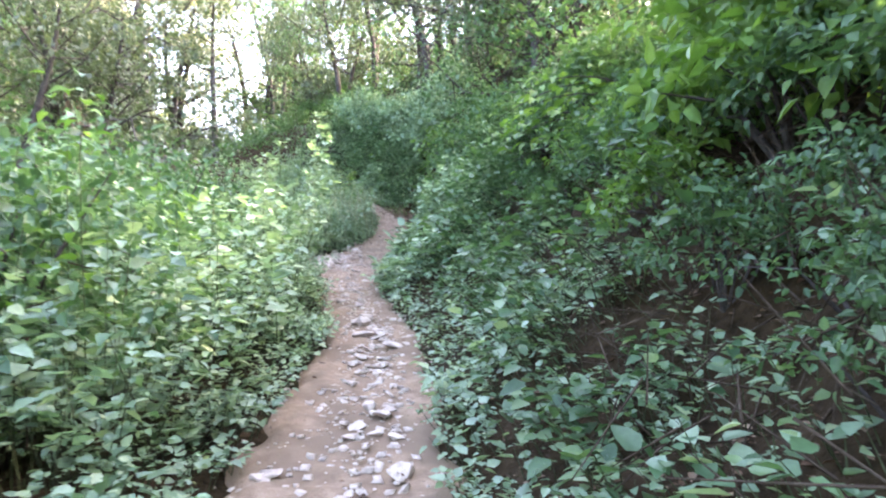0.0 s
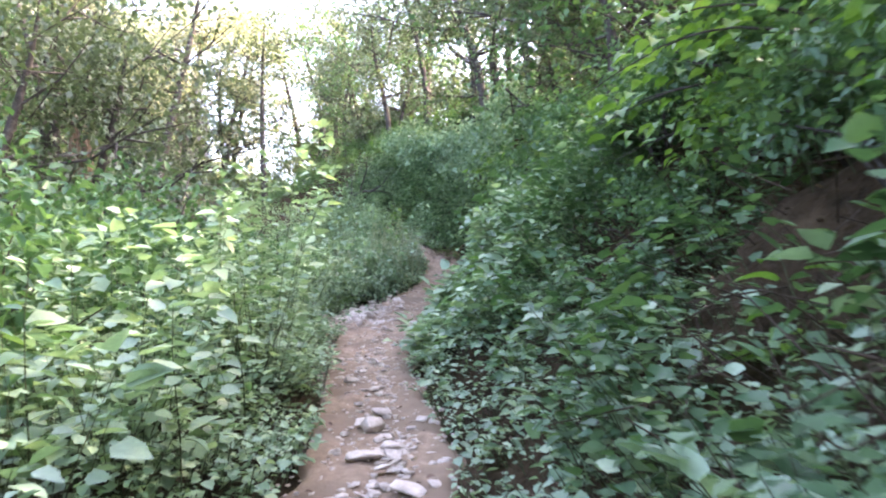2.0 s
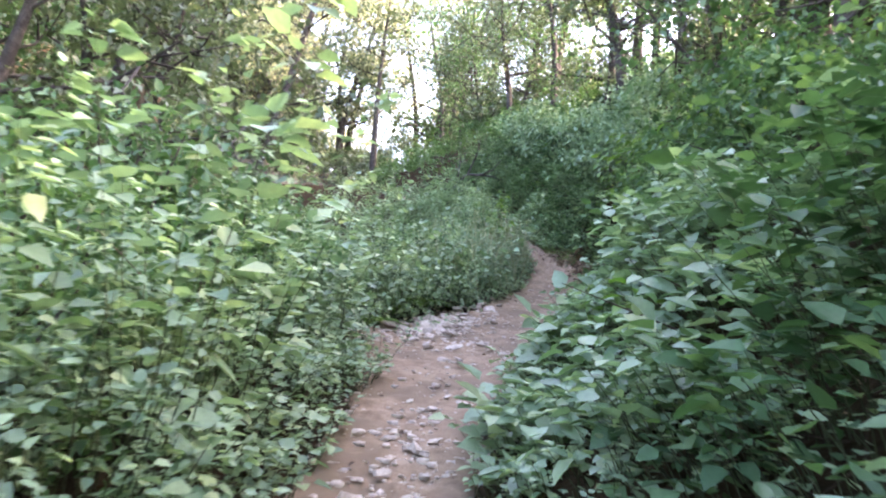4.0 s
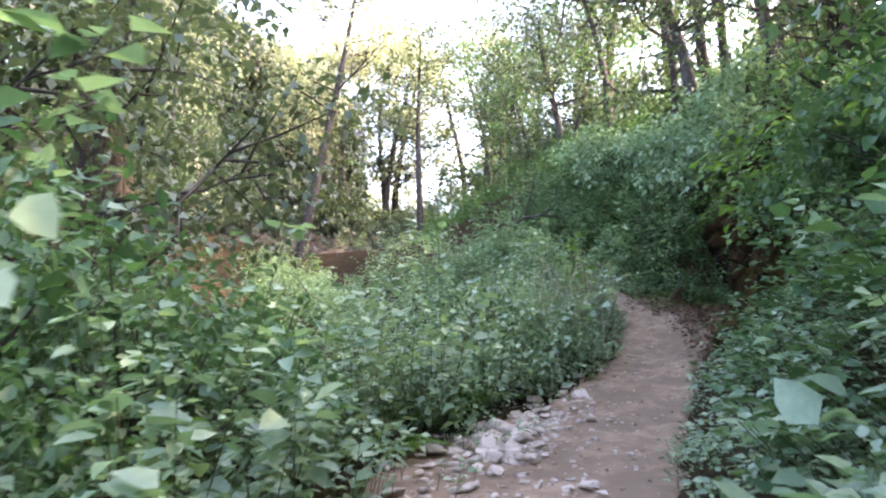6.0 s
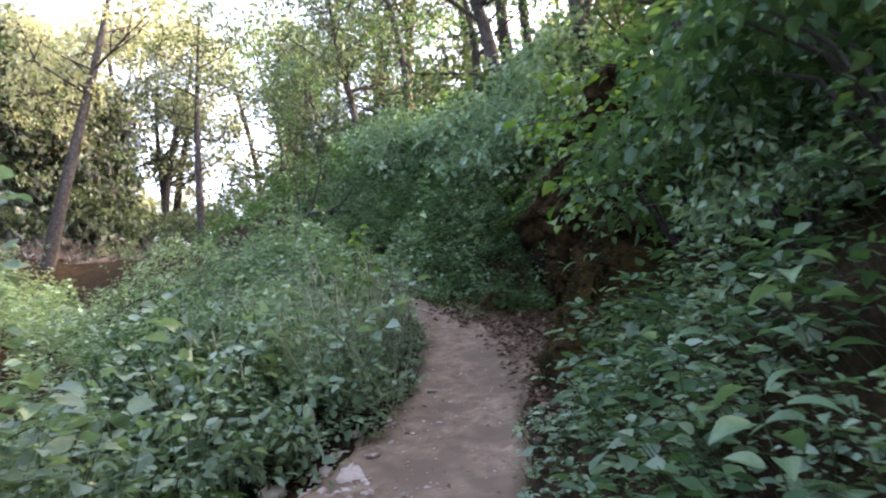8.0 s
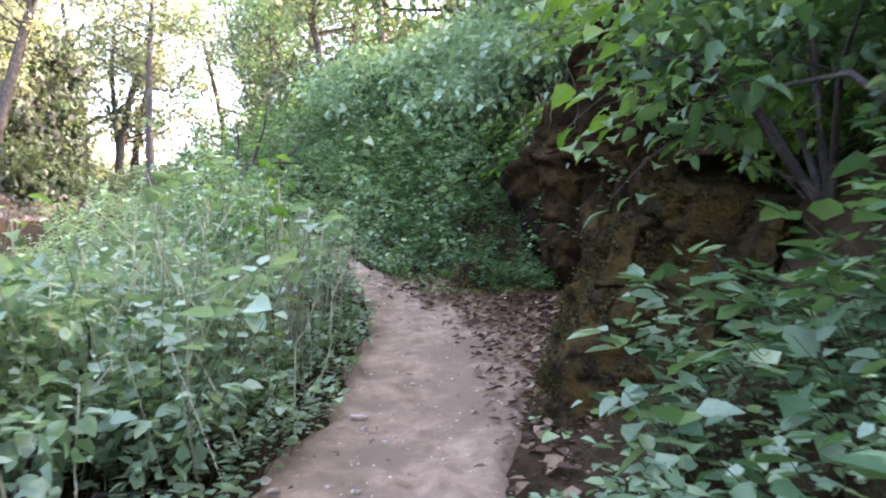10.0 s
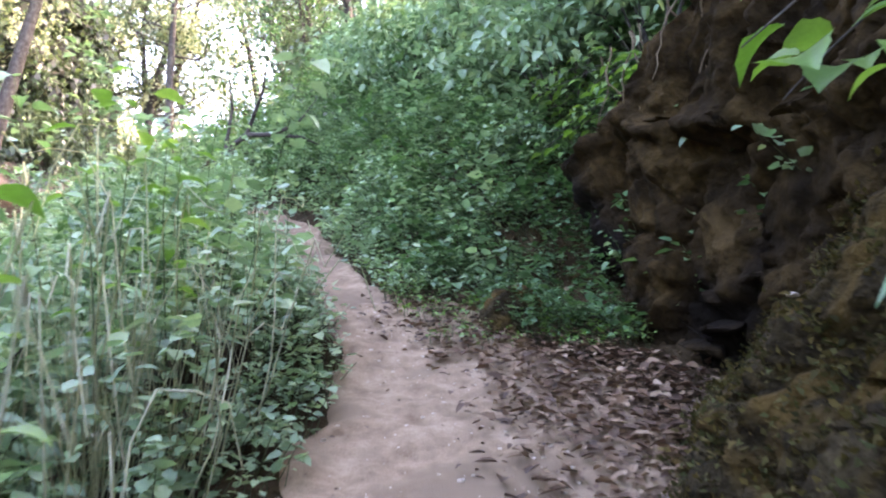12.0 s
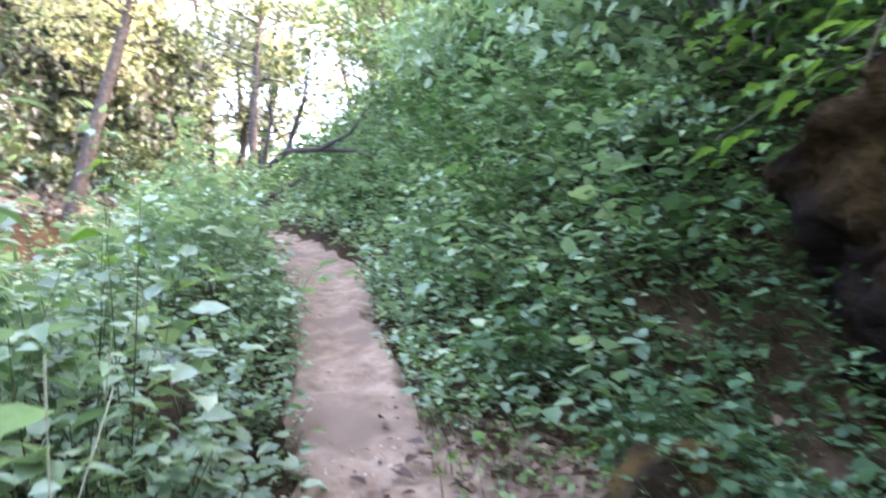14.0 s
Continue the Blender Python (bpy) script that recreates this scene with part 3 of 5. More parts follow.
def herbs(name, label, side, n, y0, y1, d0, d1, h0, h1, leaf0, leaf1, per_m, mat, power=1.0, rock=True, patch=0.0, **more):
    x, y, d = strewn(n, y0, y1, d0, d1, side, power)
    if side > 0 and rock:
        x, y, d = clear_of_rock(x, y, d)
    if side < 0:
        keep = ~((np.abs(y - 14.6) < 3.2) & (d < 0.85 - 0.2 * np.abs(y - 14.6)) & (rng.random(len(x)) < 0.93))
        x, y, d = x[keep], y[keep], d[keep]
    if side < 0 and y1 > 40:      # the eroded slope stays bare
        keep = np.hypot(x + 19.2, y - 39) > 6.5
        x, y, d = x[keep], y[keep], d[keep]
    if mat is SHADE and side > 0:      # no shade-toned leaves where more light falls; paler broad herbs take their place
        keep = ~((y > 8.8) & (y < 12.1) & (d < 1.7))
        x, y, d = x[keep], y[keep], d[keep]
    if mat is HERB and name == "bank_herbs":      # only dark leaves where the path begins: the bank's shade is in their colour
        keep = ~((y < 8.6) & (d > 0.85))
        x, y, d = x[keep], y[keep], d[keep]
    if side > 0 and y1 >= 27:      # bare, tangled earth beside the start of the path
        keep = ~((d > 0.55) & (y < 4.2 - 0.6 * d) & (rng.random(len(x)) < 0.5))
        x, y, d = x[keep], y[keep], d[keep]
    # gaps in the herbs: the dark earth in them stands for shaded hollows
    if side > 0 and y1 > 27:
        keep = ~((d > 0.8) & (y < 18.5) & ((waves(x, y, 33, 1.3) > np.where((y > 6) & (y < 9.5), 0.6, np.where(y < 6, 0.15, 0.3))) | (rng.random(len(x)) < np.where(y < 4.5, 0.55, 0.15))))
        x, y, d = x[keep], y[keep], d[keep]
    if side > 0:
        keep = ~((np.abs(y - 7.3) < 0.95) & (d > 0.7) & (d < 2.2) & (rng.random(len(x)) < 0.15))
        x, y, d = x[keep], y[keep], d[keep]
    if patch:
        keep = waves(x, y, 77 + int(n % 13), 2.0) > patch - 1
        x, y, d = x[keep], y[keep], d[keep]
    h = (h0 + (h1 - h0) * np.clip(0.5 + 0.5 * waves(x, y, 60 + int(n % 7), 2.2), 0, 1)) * rng.uniform(0.6, 1.2, len(x))
    h *= (0.45 + 0.55 * smooth_step(0.0, 0.6, d)) if side < 0 else (0.55 + 0.45 * smooth_step(0.4, 1.3, d))
    h *= 1 + 0.5 * waves(x, y, 91, 1.1)
    h = np.maximum(h, 0.1)
    leaf = (leaf0 + (leaf1 - leaf0) * rng.random(len(x)) ** 2)
    return undergrowth(name, label, x, y, h, leaf, per_m, mat, **more)


herbs("edge_herbs", "low fresh green herbs along the path edge", 1, 4400, -2, 27, 0.02, 1.2, 0.2, 0.4, 0.04, 0.085, 36, HERB, lean=(-0.15, 0))
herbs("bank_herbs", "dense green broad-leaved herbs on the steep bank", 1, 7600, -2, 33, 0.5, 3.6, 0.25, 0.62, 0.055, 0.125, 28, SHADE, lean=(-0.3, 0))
herbs("bank_herbs", "bright green herbs between darker plants on the bank", 1, 3400, -2, 33, 0.5, 3.0, 0.25, 0.6, 0.065, 0.135, 27, HERB, lean=(-0.3, 0), patch=0.8)
herbs("climbing_bank_herbs", "fresh green broad-leaved herbs on the bank above the climb", 1, 1900, 24.9, 33, 0.2, 3.8, 0.3, 0.7, 0.055, 0.115, 32, HERB, lean=(-0.3, -0.1), rock=False)
herbs("litter_slope_herbs", "small thin yellow-green herbs among the fallen leaves", 1, 420, 22.8, 25.4, 0.0, 1.6, 0.1, 0.22, 0.03, 0.06, 44, BRIGHT, rock=False)
herbs("slope_herbs", "dark thin herbs on the slope beside the rock", 1, 1000, 22.9, 25.4, 0.8, 2.6, 0.15, 0.36, 0.04, 0.09, 34, SHADE, rock=False, lean=(-0.3, 0))
herbs("hollow_herbs", "green herbs in the hollow under the boughs, coloured dark for its shade", 1, 420, 6.3, 9.2, 0.7, 2.4, 0.2, 0.45, 0.05, 0.11, 28, SHADE, lean=(-0.3, 0))
herbs("pale_bank_herbs", "low bright herbs with broad pale leaves on the bank", 1, 620, 8.9, 12.2, 0.15, 1.9, 0.22, 0.45, 0.08, 0.17, 28, HERB, lean=(-0.25, -0.05))
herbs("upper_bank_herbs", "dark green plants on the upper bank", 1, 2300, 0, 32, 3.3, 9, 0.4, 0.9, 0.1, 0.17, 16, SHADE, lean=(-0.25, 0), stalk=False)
herbs("edge_herbs", "low green herbs spilling over the path edge", -1, 2600, -2, 27, 0.0, 0.55, 0.25, 0.5, 0.04, 0.085, 36, HERB, lean=(0.12, 0))
herbs("thicket_herbs", "waist-high tangle of grey-green leafy herbs", -1, 5000, -1, 30, 0.35, 3.2, 0.32, 1.3, 0.055, 0.14, 21, HERB, low=0.28, patch=0.25)
herbs("gully_herbs", "leafy herbs and weeds in the gully", -1, 4000, -2, 34, 3.0, 9, 0.6, 1.2, 0.09, 0.16, 15, HERB, stalk=False)
herbs("hillside_plants", "grey-green scrub covering the opposite hillside", -1, 4600, -4, 60, 8, 30, 0.7, 1.7, 0.16, 0.28, 9, CANOPY, stalk=False, patch=0.75)
herbs("valley_plants", "bushy green plants beside the climbing path", 1, 3000, 26, 60, 0.1, 12, 0.5, 1.3, 0.12, 0.22, 13, SHADE, stalk=False)
herbs("valley_plants", "leafy plants on the open side of the climbing path", -1, 2600, 26, 60, 0.1, 9, 0.4, 0.9, 0.1, 0.2, 14, HERB, stalk=False)

# dry pale stalks standing among the herbs
sx, sy, sd = strewn(70, 16.8, 22.4, 0.35, 2.0, -1)
sr = np.stack([sx, sy, ground_z(sx, sy)], 1)
st = sr + np.stack([rng.normal(-0.02, 0.2, 70), rng.normal(0, 0.25, 70), rng.uniform(0.6, 1.15, 70)], 1)
vx, vy, vd = strewn(50, 17.6, 22.5, 0.1, 1.6, -1)
va = np.stack([vx, vy, ground_z(vx, vy) + rng.uniform(0.7, 1.1, 50)], 1)
vb = va + np.stack([rng.normal(0.12, 0.22, 50), rng.normal(-0.1, 0.25, 50), -rng.uniform(0.35, 0.8, 50)], 1)
sr, st = np.r_[sr, va], np.r_[st, vb]
WN = 2600
wx, wy, wd = strewn(WN, -1.0, 18.5, 0.9, 3.2, 1)
wy[:1000] = rng.uniform(-0.5, 5.5, 1000)
wx[:1000] = right_edge(wy[:1000]) + rng.uniform(0.6, 3.0, 1000)
wa = np.stack([wx, wy, ground_z(wx, wy) + rng.uniform(-0.05, 0.4, WN)], 1)
wx[1000:1500] = left_edge(wy[1000:1500]) - rng.uniform(0.8, 3.2, 500)      # and in the thicket across the path
wa[1000:1500] = np.stack([wx[1000:1500], wy[1000:1500], ground_z(wx[1000:1500], wy[1000:1500]) + rng.uniform(0.2, 1.3, 500)], 1)
wb = wa + np.stack([rng.normal(-0.1, 0.18, WN), rng.normal(0, 0.2, WN), rng.uniform(-0.3, 0.35, WN)], 1)
twigs = thing("dry_twigs", "brown dry twigs tangled in the bank plants", "undergrowth", kind="stuff")
part("twigs", raw_mesh("twigs", *stems(wa, wb, 0.0055, 0.002), DEADWOOD), twigs)["kind"] = "stuff"
dry = thing("dry_stalks", "pale dry stalks standing in the herbs", "undergrowth", kind="stuff")
part("stalks", raw_mesh("stalks", *stems(sr, st, 0.0028, 0.0014), STRAW), dry)["kind"] = "stuff"

# long dry bines arching through the herbs
bines = []
for k in range(130):
    y = random.uniform(17.0, 21.2)
    x = float(left_edge(y)) - random.uniform(0.1, 1.7)
    z = float(ground_z(x, y))
    a, reach, top = random.uniform(0, 6.28), random.uniform(0.15, 0.75), random.uniform(0.8, 1.5)
    arc = [(x + math.cos(a) * reach * f + 0.03 * math.sin(9 * f + k), y + math.sin(a) * reach * f, z + top * math.sin(math.pi * (0.04 + random.choice((0.46, 0.7)) * f)) + 0.02 * math.sin(13 * f)) for f in np.linspace(0, 1, 8)]
    bines.append(tube(arc, np.linspace(0.0055, 0.0028, 8), 4))
tangle = thing("dry_bines", "pale dry bines arching through the leafy herbs", "undergrowth", kind="stuff")
part("bines", raw_mesh("bines", *joined(bines), STRAW, True), tangle)["kind"] = "stuff"

# a tuft of dry grass on the mound
blades_a, blades_b = [], []
for x, y in ((-2.45, 20.2), (-2.6, 20.5), (-2.35, 20.6), (-2.7, 19.9)):
    for k in range(26):
        foot = Vector((x + random.gauss(0, 0.05), y + random.gauss(0, 0.05), float(ground_z(x, y))))
        blades_a.append(tuple(foot))
        blades_b.append(tuple(foot + Vector((random.gauss(0, 0.16), random.gauss(0, 0.16), random.uniform(0.6, 1.05)))))
grass = thing("dry_grass", "tuft of tall pale dry grass beside the path", "grass", kind="stuff")
part("blades", raw_mesh("blades", *stems(np.array(blades_a), np.array(blades_b), 0.004, 0.001), STRAW), grass)["kind"] = "stuff"

# moss on the buttress
front = butt[0][:len(butt[0]) // 2]
tuft = front[rng.integers(0, len(front), 2900)]
tuft = tuft[(waves(tuft[:, 1] * 2, tuft[:, 2] * 2, 52, 0.8) > -0.2)]
mp = np.repeat(tuft, 10, 0) + rng.normal(0, 0.03, (len(tuft) * 10, 3)) + np.array([[-0.006, -0.002, 0.004]])
mw = np.stack([rng.normal(-0.7, 0.5, len(mp)), rng.normal(-0.3, 0.5, len(mp)), rng.normal(0.2, 0.6, len(mp))], 1)
ml = 0.014 + 0.03 * rng.random(len(mp))
moss = thing("moss", "ochre and green moss tufts on the rock buttress", "moss", kind="stuff")
part("tufts", raw_mesh("tufts", *kites(mp, mw, rng.normal(0, 1, (len(mp), 3)), ml, ml * 0.55), MOSS), moss)["kind"] = "stuff"


def boulder(x, y, z, size, turn, seed, label):
    """A rounded, chipped boulder: a dense lump dented by flat chips."""
    bm = bmesh.new()
    bmesh.ops.create_icosphere(bm, subdivisions=4, radius=1.0)
    for v in bm.verts:
        p = v.co.copy()
        d, near = noise.voronoi(p * 1.6 + Vector((seed, 0, 0)))
        p *= 1 + 0.16 * noise.noise(p * 1.3 + Vector((0, seed, 0))) - 0.1 * (d[0] < 0.35) * (0.35 - d[0]) + 0.12 * noise.noise(p * 3.5) + 0.07 * noise.noise(p * 8) + 0.04 * noise.noise(p * 18)
        v.co = (p.x * size[0], p.y * size[1], p.z * size[2])
    me = bpy.data.meshes.new("boulder")
    bm.to_mesh(me)
    bm.free()
    me.materials.append(MOSSY)
    ob = new("boulder", me)
    ob.matrix_basis = pose(x, y, z, 4, -6, turn)
    return tagged(ob, label, "rock")


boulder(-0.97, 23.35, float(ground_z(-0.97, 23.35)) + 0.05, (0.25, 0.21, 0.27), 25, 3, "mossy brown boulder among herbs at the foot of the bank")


def split_trunk(x, y):
    """A broken trunk, bark below and torn pale wood above."""
    z = float(ground_z(x, y)) - 0.1
    ob = thing("split_trunk", "broken tree trunk with torn ochre wood at its top", "tree trunk", at=(x, y, z))
    h = 4.7 - z
    part("trunk", raw_mesh("trunk", *tube([(0, 0, 0), (0.05, 0, h * 0.4), (0.02, 0.04, h * 0.75), (0.1, 0, h)], [0.34, 0.28, 0.26, 0.2], 11), BARK, True), ob)
    for k in range(11):
        a = k * 0.571
        r = random.uniform(0.12, 0.24)
        tall = random.uniform(0.25, 1.1)
        foot = (0.06 + r * math.cos(a), r * math.sin(a), h - 0.7)
        part("splinter", raw_mesh("splinter", *tube([foot, (foot[0] * 1.15, foot[1] * 1.15, h - 0.1), (foot[0] * 0.9, foot[1] * 0.9, h + tall)], [0.09, 0.07, 0.008], 5), WOOD), ob, "torn ochre splinter of wood")


split_trunk(-9.3, 17.4)

# fallen leaves
n = 4600
ly = rng.normal(21.6, 1.35, n)
lx = right_edge(ly) + (-0.3 + 1.35 * rng.random(n) ** 0.55) * np.clip(np.interp(ly, FOOT_Y, FOOT_D) + 0.1, 0.25, 1.2)
scatter_y = rng.uniform(-1, 27, 520)
scatter_x = left_edge(scatter_y) + (right_edge(scatter_y) - left_edge(scatter_y)) * rng.random(520) ** 0.9
bank_y = rng.uniform(21.5, 26, 2400)
bank_x = right_edge(bank_y) + rng.uniform(0.0, 2.4, 2400)
tangle_y = rng.uniform(-1, 19, 5200)
tangle_y[:2000] = rng.uniform(-0.5, 5.5, 2000)
tangle_x = right_edge(tangle_y) + rng.uniform(0.25, 3.0, 5200)
lx, ly = np.r_[lx, scatter_x, bank_x, tangle_x], np.r_[ly, scatter_y, bank_y, tangle_y]
n = len(lx)
lz = np.maximum(path_z(lx, ly), ground_z(lx, ly)) + rng.uniform(0.012, 0.04, n)
ang = rng.uniform(0, 6.283, n)
way = np.stack([np.cos(ang), np.sin(ang), rng.normal(0, 0.22, n)], 1)
up = np.stack([rng.normal(0, 0.3, n), rng.normal(0, 0.3, n), np.ones(n)], 1)
ln = 0.028 + 0.085 * rng.random(n) ** 2
ln[4600:5120] *= 0.5
ln[-5200:] *= 0.55
litter = thing("leaf_litter", "dry brown fallen leaves under the rock", "leaves", kind="stuff")
part("leaves", raw_mesh("leaves", *leaves(np.stack([lx, ly, lz], 1), way, up, ln, ln * 0.6, 0.2, 0.1), LITTER), litter)["kind"] = "stuff"

# ---- broad-leaved plants and overhanging branches near the path ----
def blade_mesh(name, mat, lobes, width):
    """One large leaf, 1 m long along +x, arched, with a raised rim on both sides of the midrib."""
    rows = 9
    bm = bmesh.new()
    grid = []
    for i in range(rows):
        a = i / (rows - 1)
        w = width * (math.sin(math.pi * min(1, a * 0.96 + 0.06)) ** 0.75) * (1.15 - 0.55 * a) * (1 + lobes * math.sin(a * 19))
        if i == rows - 1:
            w = 0.01
        z = 0.1 * math.sin(a * 2.2) - 0.28 * a * a
        grid.append([bm.verts.new((a, s * w * 0.5, z + abs(s) ** 1.3 * w * 0.16 + 0.012 * math.sin(7 * a + 3 * s))) for s in (-1, -0.5, 0, 0.5, 1)])
    for i in range(rows - 1):
        for j in range(4):
            bm.faces.new((grid[i][j], grid[i + 1][j], grid[i + 1][j + 1], grid[i][j + 1])).smooth = True
    me = bpy.data.meshes.new(name)
    bm.to_mesh(me)
    bm.free()
    me.materials.append(mat)
    return me


BLADES = [blade_mesh("leaf", BIGLEAF, 0.0, 0.62), blade_mesh("leaf", BIGLEAF, 0.04, 0.72), blade_mesh("leaf", BIGLEAF, 0.02, 0.5)]
BRIGHTOBJ = leaf_material("young_broad_leaf", [(0.075, 0.16, 0.04), (0.115, 0.22, 0.06), (0.16, 0.265, 0.085)], 0.42, per_object=True)
YOUNG = [blade_mesh("leaf", BRIGHTOBJ, 0.0, 0.58), blade_mesh("leaf", BRIGHTOBJ, 0.04, 0.68)]


def leaf_part(parent, at, yaw, dip, roll, size, blades):
    ob = new("leaf", random.choice(blades))
    ob.parent = parent
    ob.matrix_basis = Matrix.Translation(at) @ Euler((roll, dip, yaw)).to_matrix().to_4x4() @ Matrix.Diagonal((size, size, size, 1))


def broadleaf_plant(x, y, height, count, size, blades, label, lean=(0, 0), root_z=None):
    z = float(ground_z(x, y)) - 0.02 if root_z is None else root_z
    ob = thing("broadleaf_plant", label, "plant", "broad-leaved plants beside the path", at=(x, y, z))
    pts = [(lean[0] * f * f * height + 0.02 * math.sin(5 * f), lean[1] * f * f * height + 0.02 * math.cos(4 * f), height * f) for f in np.linspace(0, 1, 6)]
    part("stem", raw_mesh("stem", *tube(pts, np.linspace(0.0045, 0.002, 6), 5), STALK, True), ob)
    turn = random.uniform(0, 6.28)
    for i in range(count):
        f = 0.35 + 0.65 * (i + 0.5) / count
        turn += 2.4 + random.uniform(-0.4, 0.4)
        p = Vector((lean[0] * f * f * height, lean[1] * f * f * height, height * f))
        p += Vector((math.cos(turn), math.sin(turn), 0.35)) * size * 0.35
        leaf_part(ob, p, turn, random.uniform(-0.25, 0.35), random.uniform(-0.35, 0.35), size * random.uniform(0.7, 1.15), blades)
    return ob


GREEN = "green plant with large heart-shaped leaves on the path edge"
PALE = "young plant with pale yellow-green broad leaves"
for x, y, h, c, s, young in (
        (1.05, 5.35, 0.5, 9, 0.15, True), (0.55, 4.5, 0.4, 10, 0.075, False), (0.95, 4.6, 0.5, 10, 0.08, False),
        (-0.5, 10.25, 0.5, 11, 0.17, False), (-0.33, 10.0, 0.5, 11, 0.18, False), (-0.12, 10.1, 0.45, 11, 0.18, True), (-0.15, 9.55, 0.45, 10, 0.16, False), (0.15, 9.7, 0.45, 10, 0.17, False), (-0.35, 10.6, 0.5, 10, 0.16, True), (-0.2, 10.8, 0.4, 8, 0.13, True), (-0.6, 10.95, 0.35, 8, 0.12, False), (0.25, 10.5, 0.4, 9, 0.13, False), (-0.3, 11.3, 0.4, 9, 0.17, True), (0.0, 11.0, 0.5, 10, 0.19, False), (0.35, 11.2, 0.5, 10, 0.19, True), (0.1, 11.8, 0.5, 10, 0.18, False),
        (-1.45, 5.9, 1.0, 10, 0.13, False), (-1.8, 6.2, 1.1, 11, 0.13, False), (-1.4, 3.2, 0.8, 9, 0.12, False), (-1.75, 2.4, 0.95, 10, 0.13, False), (-2.1, 3.3, 1.3, 10, 0.12, True),
        (-2.7, 10.6, 0.8, 9, 0.15, False), (-2.45, 9.9, 0.6, 9, 0.15, False), (-3.0, 11.3, 1.0, 9, 0.14, True),
        (-0.35, 14.3, 0.7, 10, 0.16, False), (-0.1, 14.6, 0.9, 11, 0.15, False), (-0.45, 14.9, 0.75, 9, 0.13, False), (-0.15, 15.4, 1.0, 10, 0.14, False), (0.05, 13.6, 0.7, 9, 0.15, False), (-0.4, 13.2, 0.5, 8, 0.13, True),
       
        (-2.35, 19.6, 1.35, 12, 0.15, True), (-2.5, 19.2, 1.0, 10, 0.11, False), (-2.7, 20.6, 1.1, 10, 0.12, False), (-2.6, 22.3, 0.9, 9, 0.13, False), (-3.0, 22.8, 0.9, 10, 0.14, False), (-2.9, 23.4, 0.7, 9, 0.12, False), (-3.3, 24.2, 0.9, 9, 0.12, True),
        (-1.1, 24.6, 0.35, 9, 0.1, True), (-1.6, 25.6, 0.5, 10, 0.14, False), (-2.0, 26.6, 0.6, 10, 0.14, False), (-1.4, 26.4, 0.8, 11, 0.15, False), (-0.2, 25.4, 0.9, 11, 0.15, False), (-0.9, 26.9, 0.9, 11, 0.15, True), (-0.85, 24.8, 0.6, 10, 0.14, False), (-1.15, 25.2, 0.6, 10, 0.14, False), (-0.75, 25.7, 0.8, 10, 0.15, False), (-0.45, 24.9, 0.7, 9, 0.14, False)):
    broadleaf_plant(x, y, h, c, s, YOUNG if young else BLADES, PALE if young else GREEN, (random.uniform(-0.15, 0.15), random.uniform(-0.15, 0.1)))


for x, y, h, c, s, young in (      # tall plants standing over the thicket near the start
        (-2.4, 4.6, 1.7, 16, 0.13, False), (-3.1, 4.9, 2.3, 20, 0.15, False),
        (-1.85, 3.5, 2.0, 18, 0.13, True), (-2.15, 3.9, 2.3, 20, 0.13, False), (-2.45, 4.3, 2.5, 20, 0.13, True), (-2.7, 5.0, 2.5, 18, 0.14, False), (-3.1, 5.7, 2.6, 18, 0.14, True),
        (-2.55, 20.9, 1.5, 16, 0.13, True), (-2.78, 20.85, 1.95, 14, 0.15, True), (-2.62, 20.5, 1.75, 13, 0.14, True), (-2.8, 21.5, 1.7, 18, 0.13, True), (-2.45, 21.7, 1.3, 16, 0.12, False), (-3.1, 22.4, 1.7, 18, 0.14, False), (-2.9, 20.1, 1.6, 16, 0.13, False), (-3.4, 23.4, 1.6, 16, 0.14, True), (-3.3, 21.2, 1.9, 18, 0.14, False),
        (-3.0, 17.4, 1.3, 14, 0.13, False), (-3.4, 18.4, 1.5, 16, 0.13, True),
        (-1.95, 5.2, 1.35, 14, 0.12, True), (-2.2, 8.6, 1.3, 14, 0.12, False)):
    broadleaf_plant(x, y, h, c, s, YOUNG if young else BLADES, "tall pale leafy plant standing over the thicket" if young else "tall green leafy plant standing over the thicket", (random.uniform(-0.05, 0.15), random.uniform(-0.12, 0.08)))
for k in range(34):      # leafy plants crowding the bank past the rock
    y = random.uniform(24.9, 30.0)
    x = float(right_edge(y)) + random.uniform(0.25, 2.3)
    broadleaf_plant(x, y, random.uniform(0.45, 0.9), 9, random.uniform(0.12, 0.17), YOUNG if k % 6 == 0 else BLADES, PALE if k % 6 == 0 else GREEN, (random.uniform(-0.3, 0.05), random.uniform(-0.25, 0.1)))
for k in range(22):      # and in the thicket across the path
    y = random.uniform(1.5, 24.5)
    x = float(left_edge(y)) - random.uniform(0.25, 1.4)
    if abs(y - 14.8) > 3:
        broadleaf_plant(x, y, random.uniform(0.7, 1.15), 9, random.uniform(0.11, 0.15), YOUNG if k % 7 == 0 else BLADES, PALE if k % 7 == 0 else GREEN, (random.uniform(0, 0.2), random.uniform(-0.2, 0.1)))


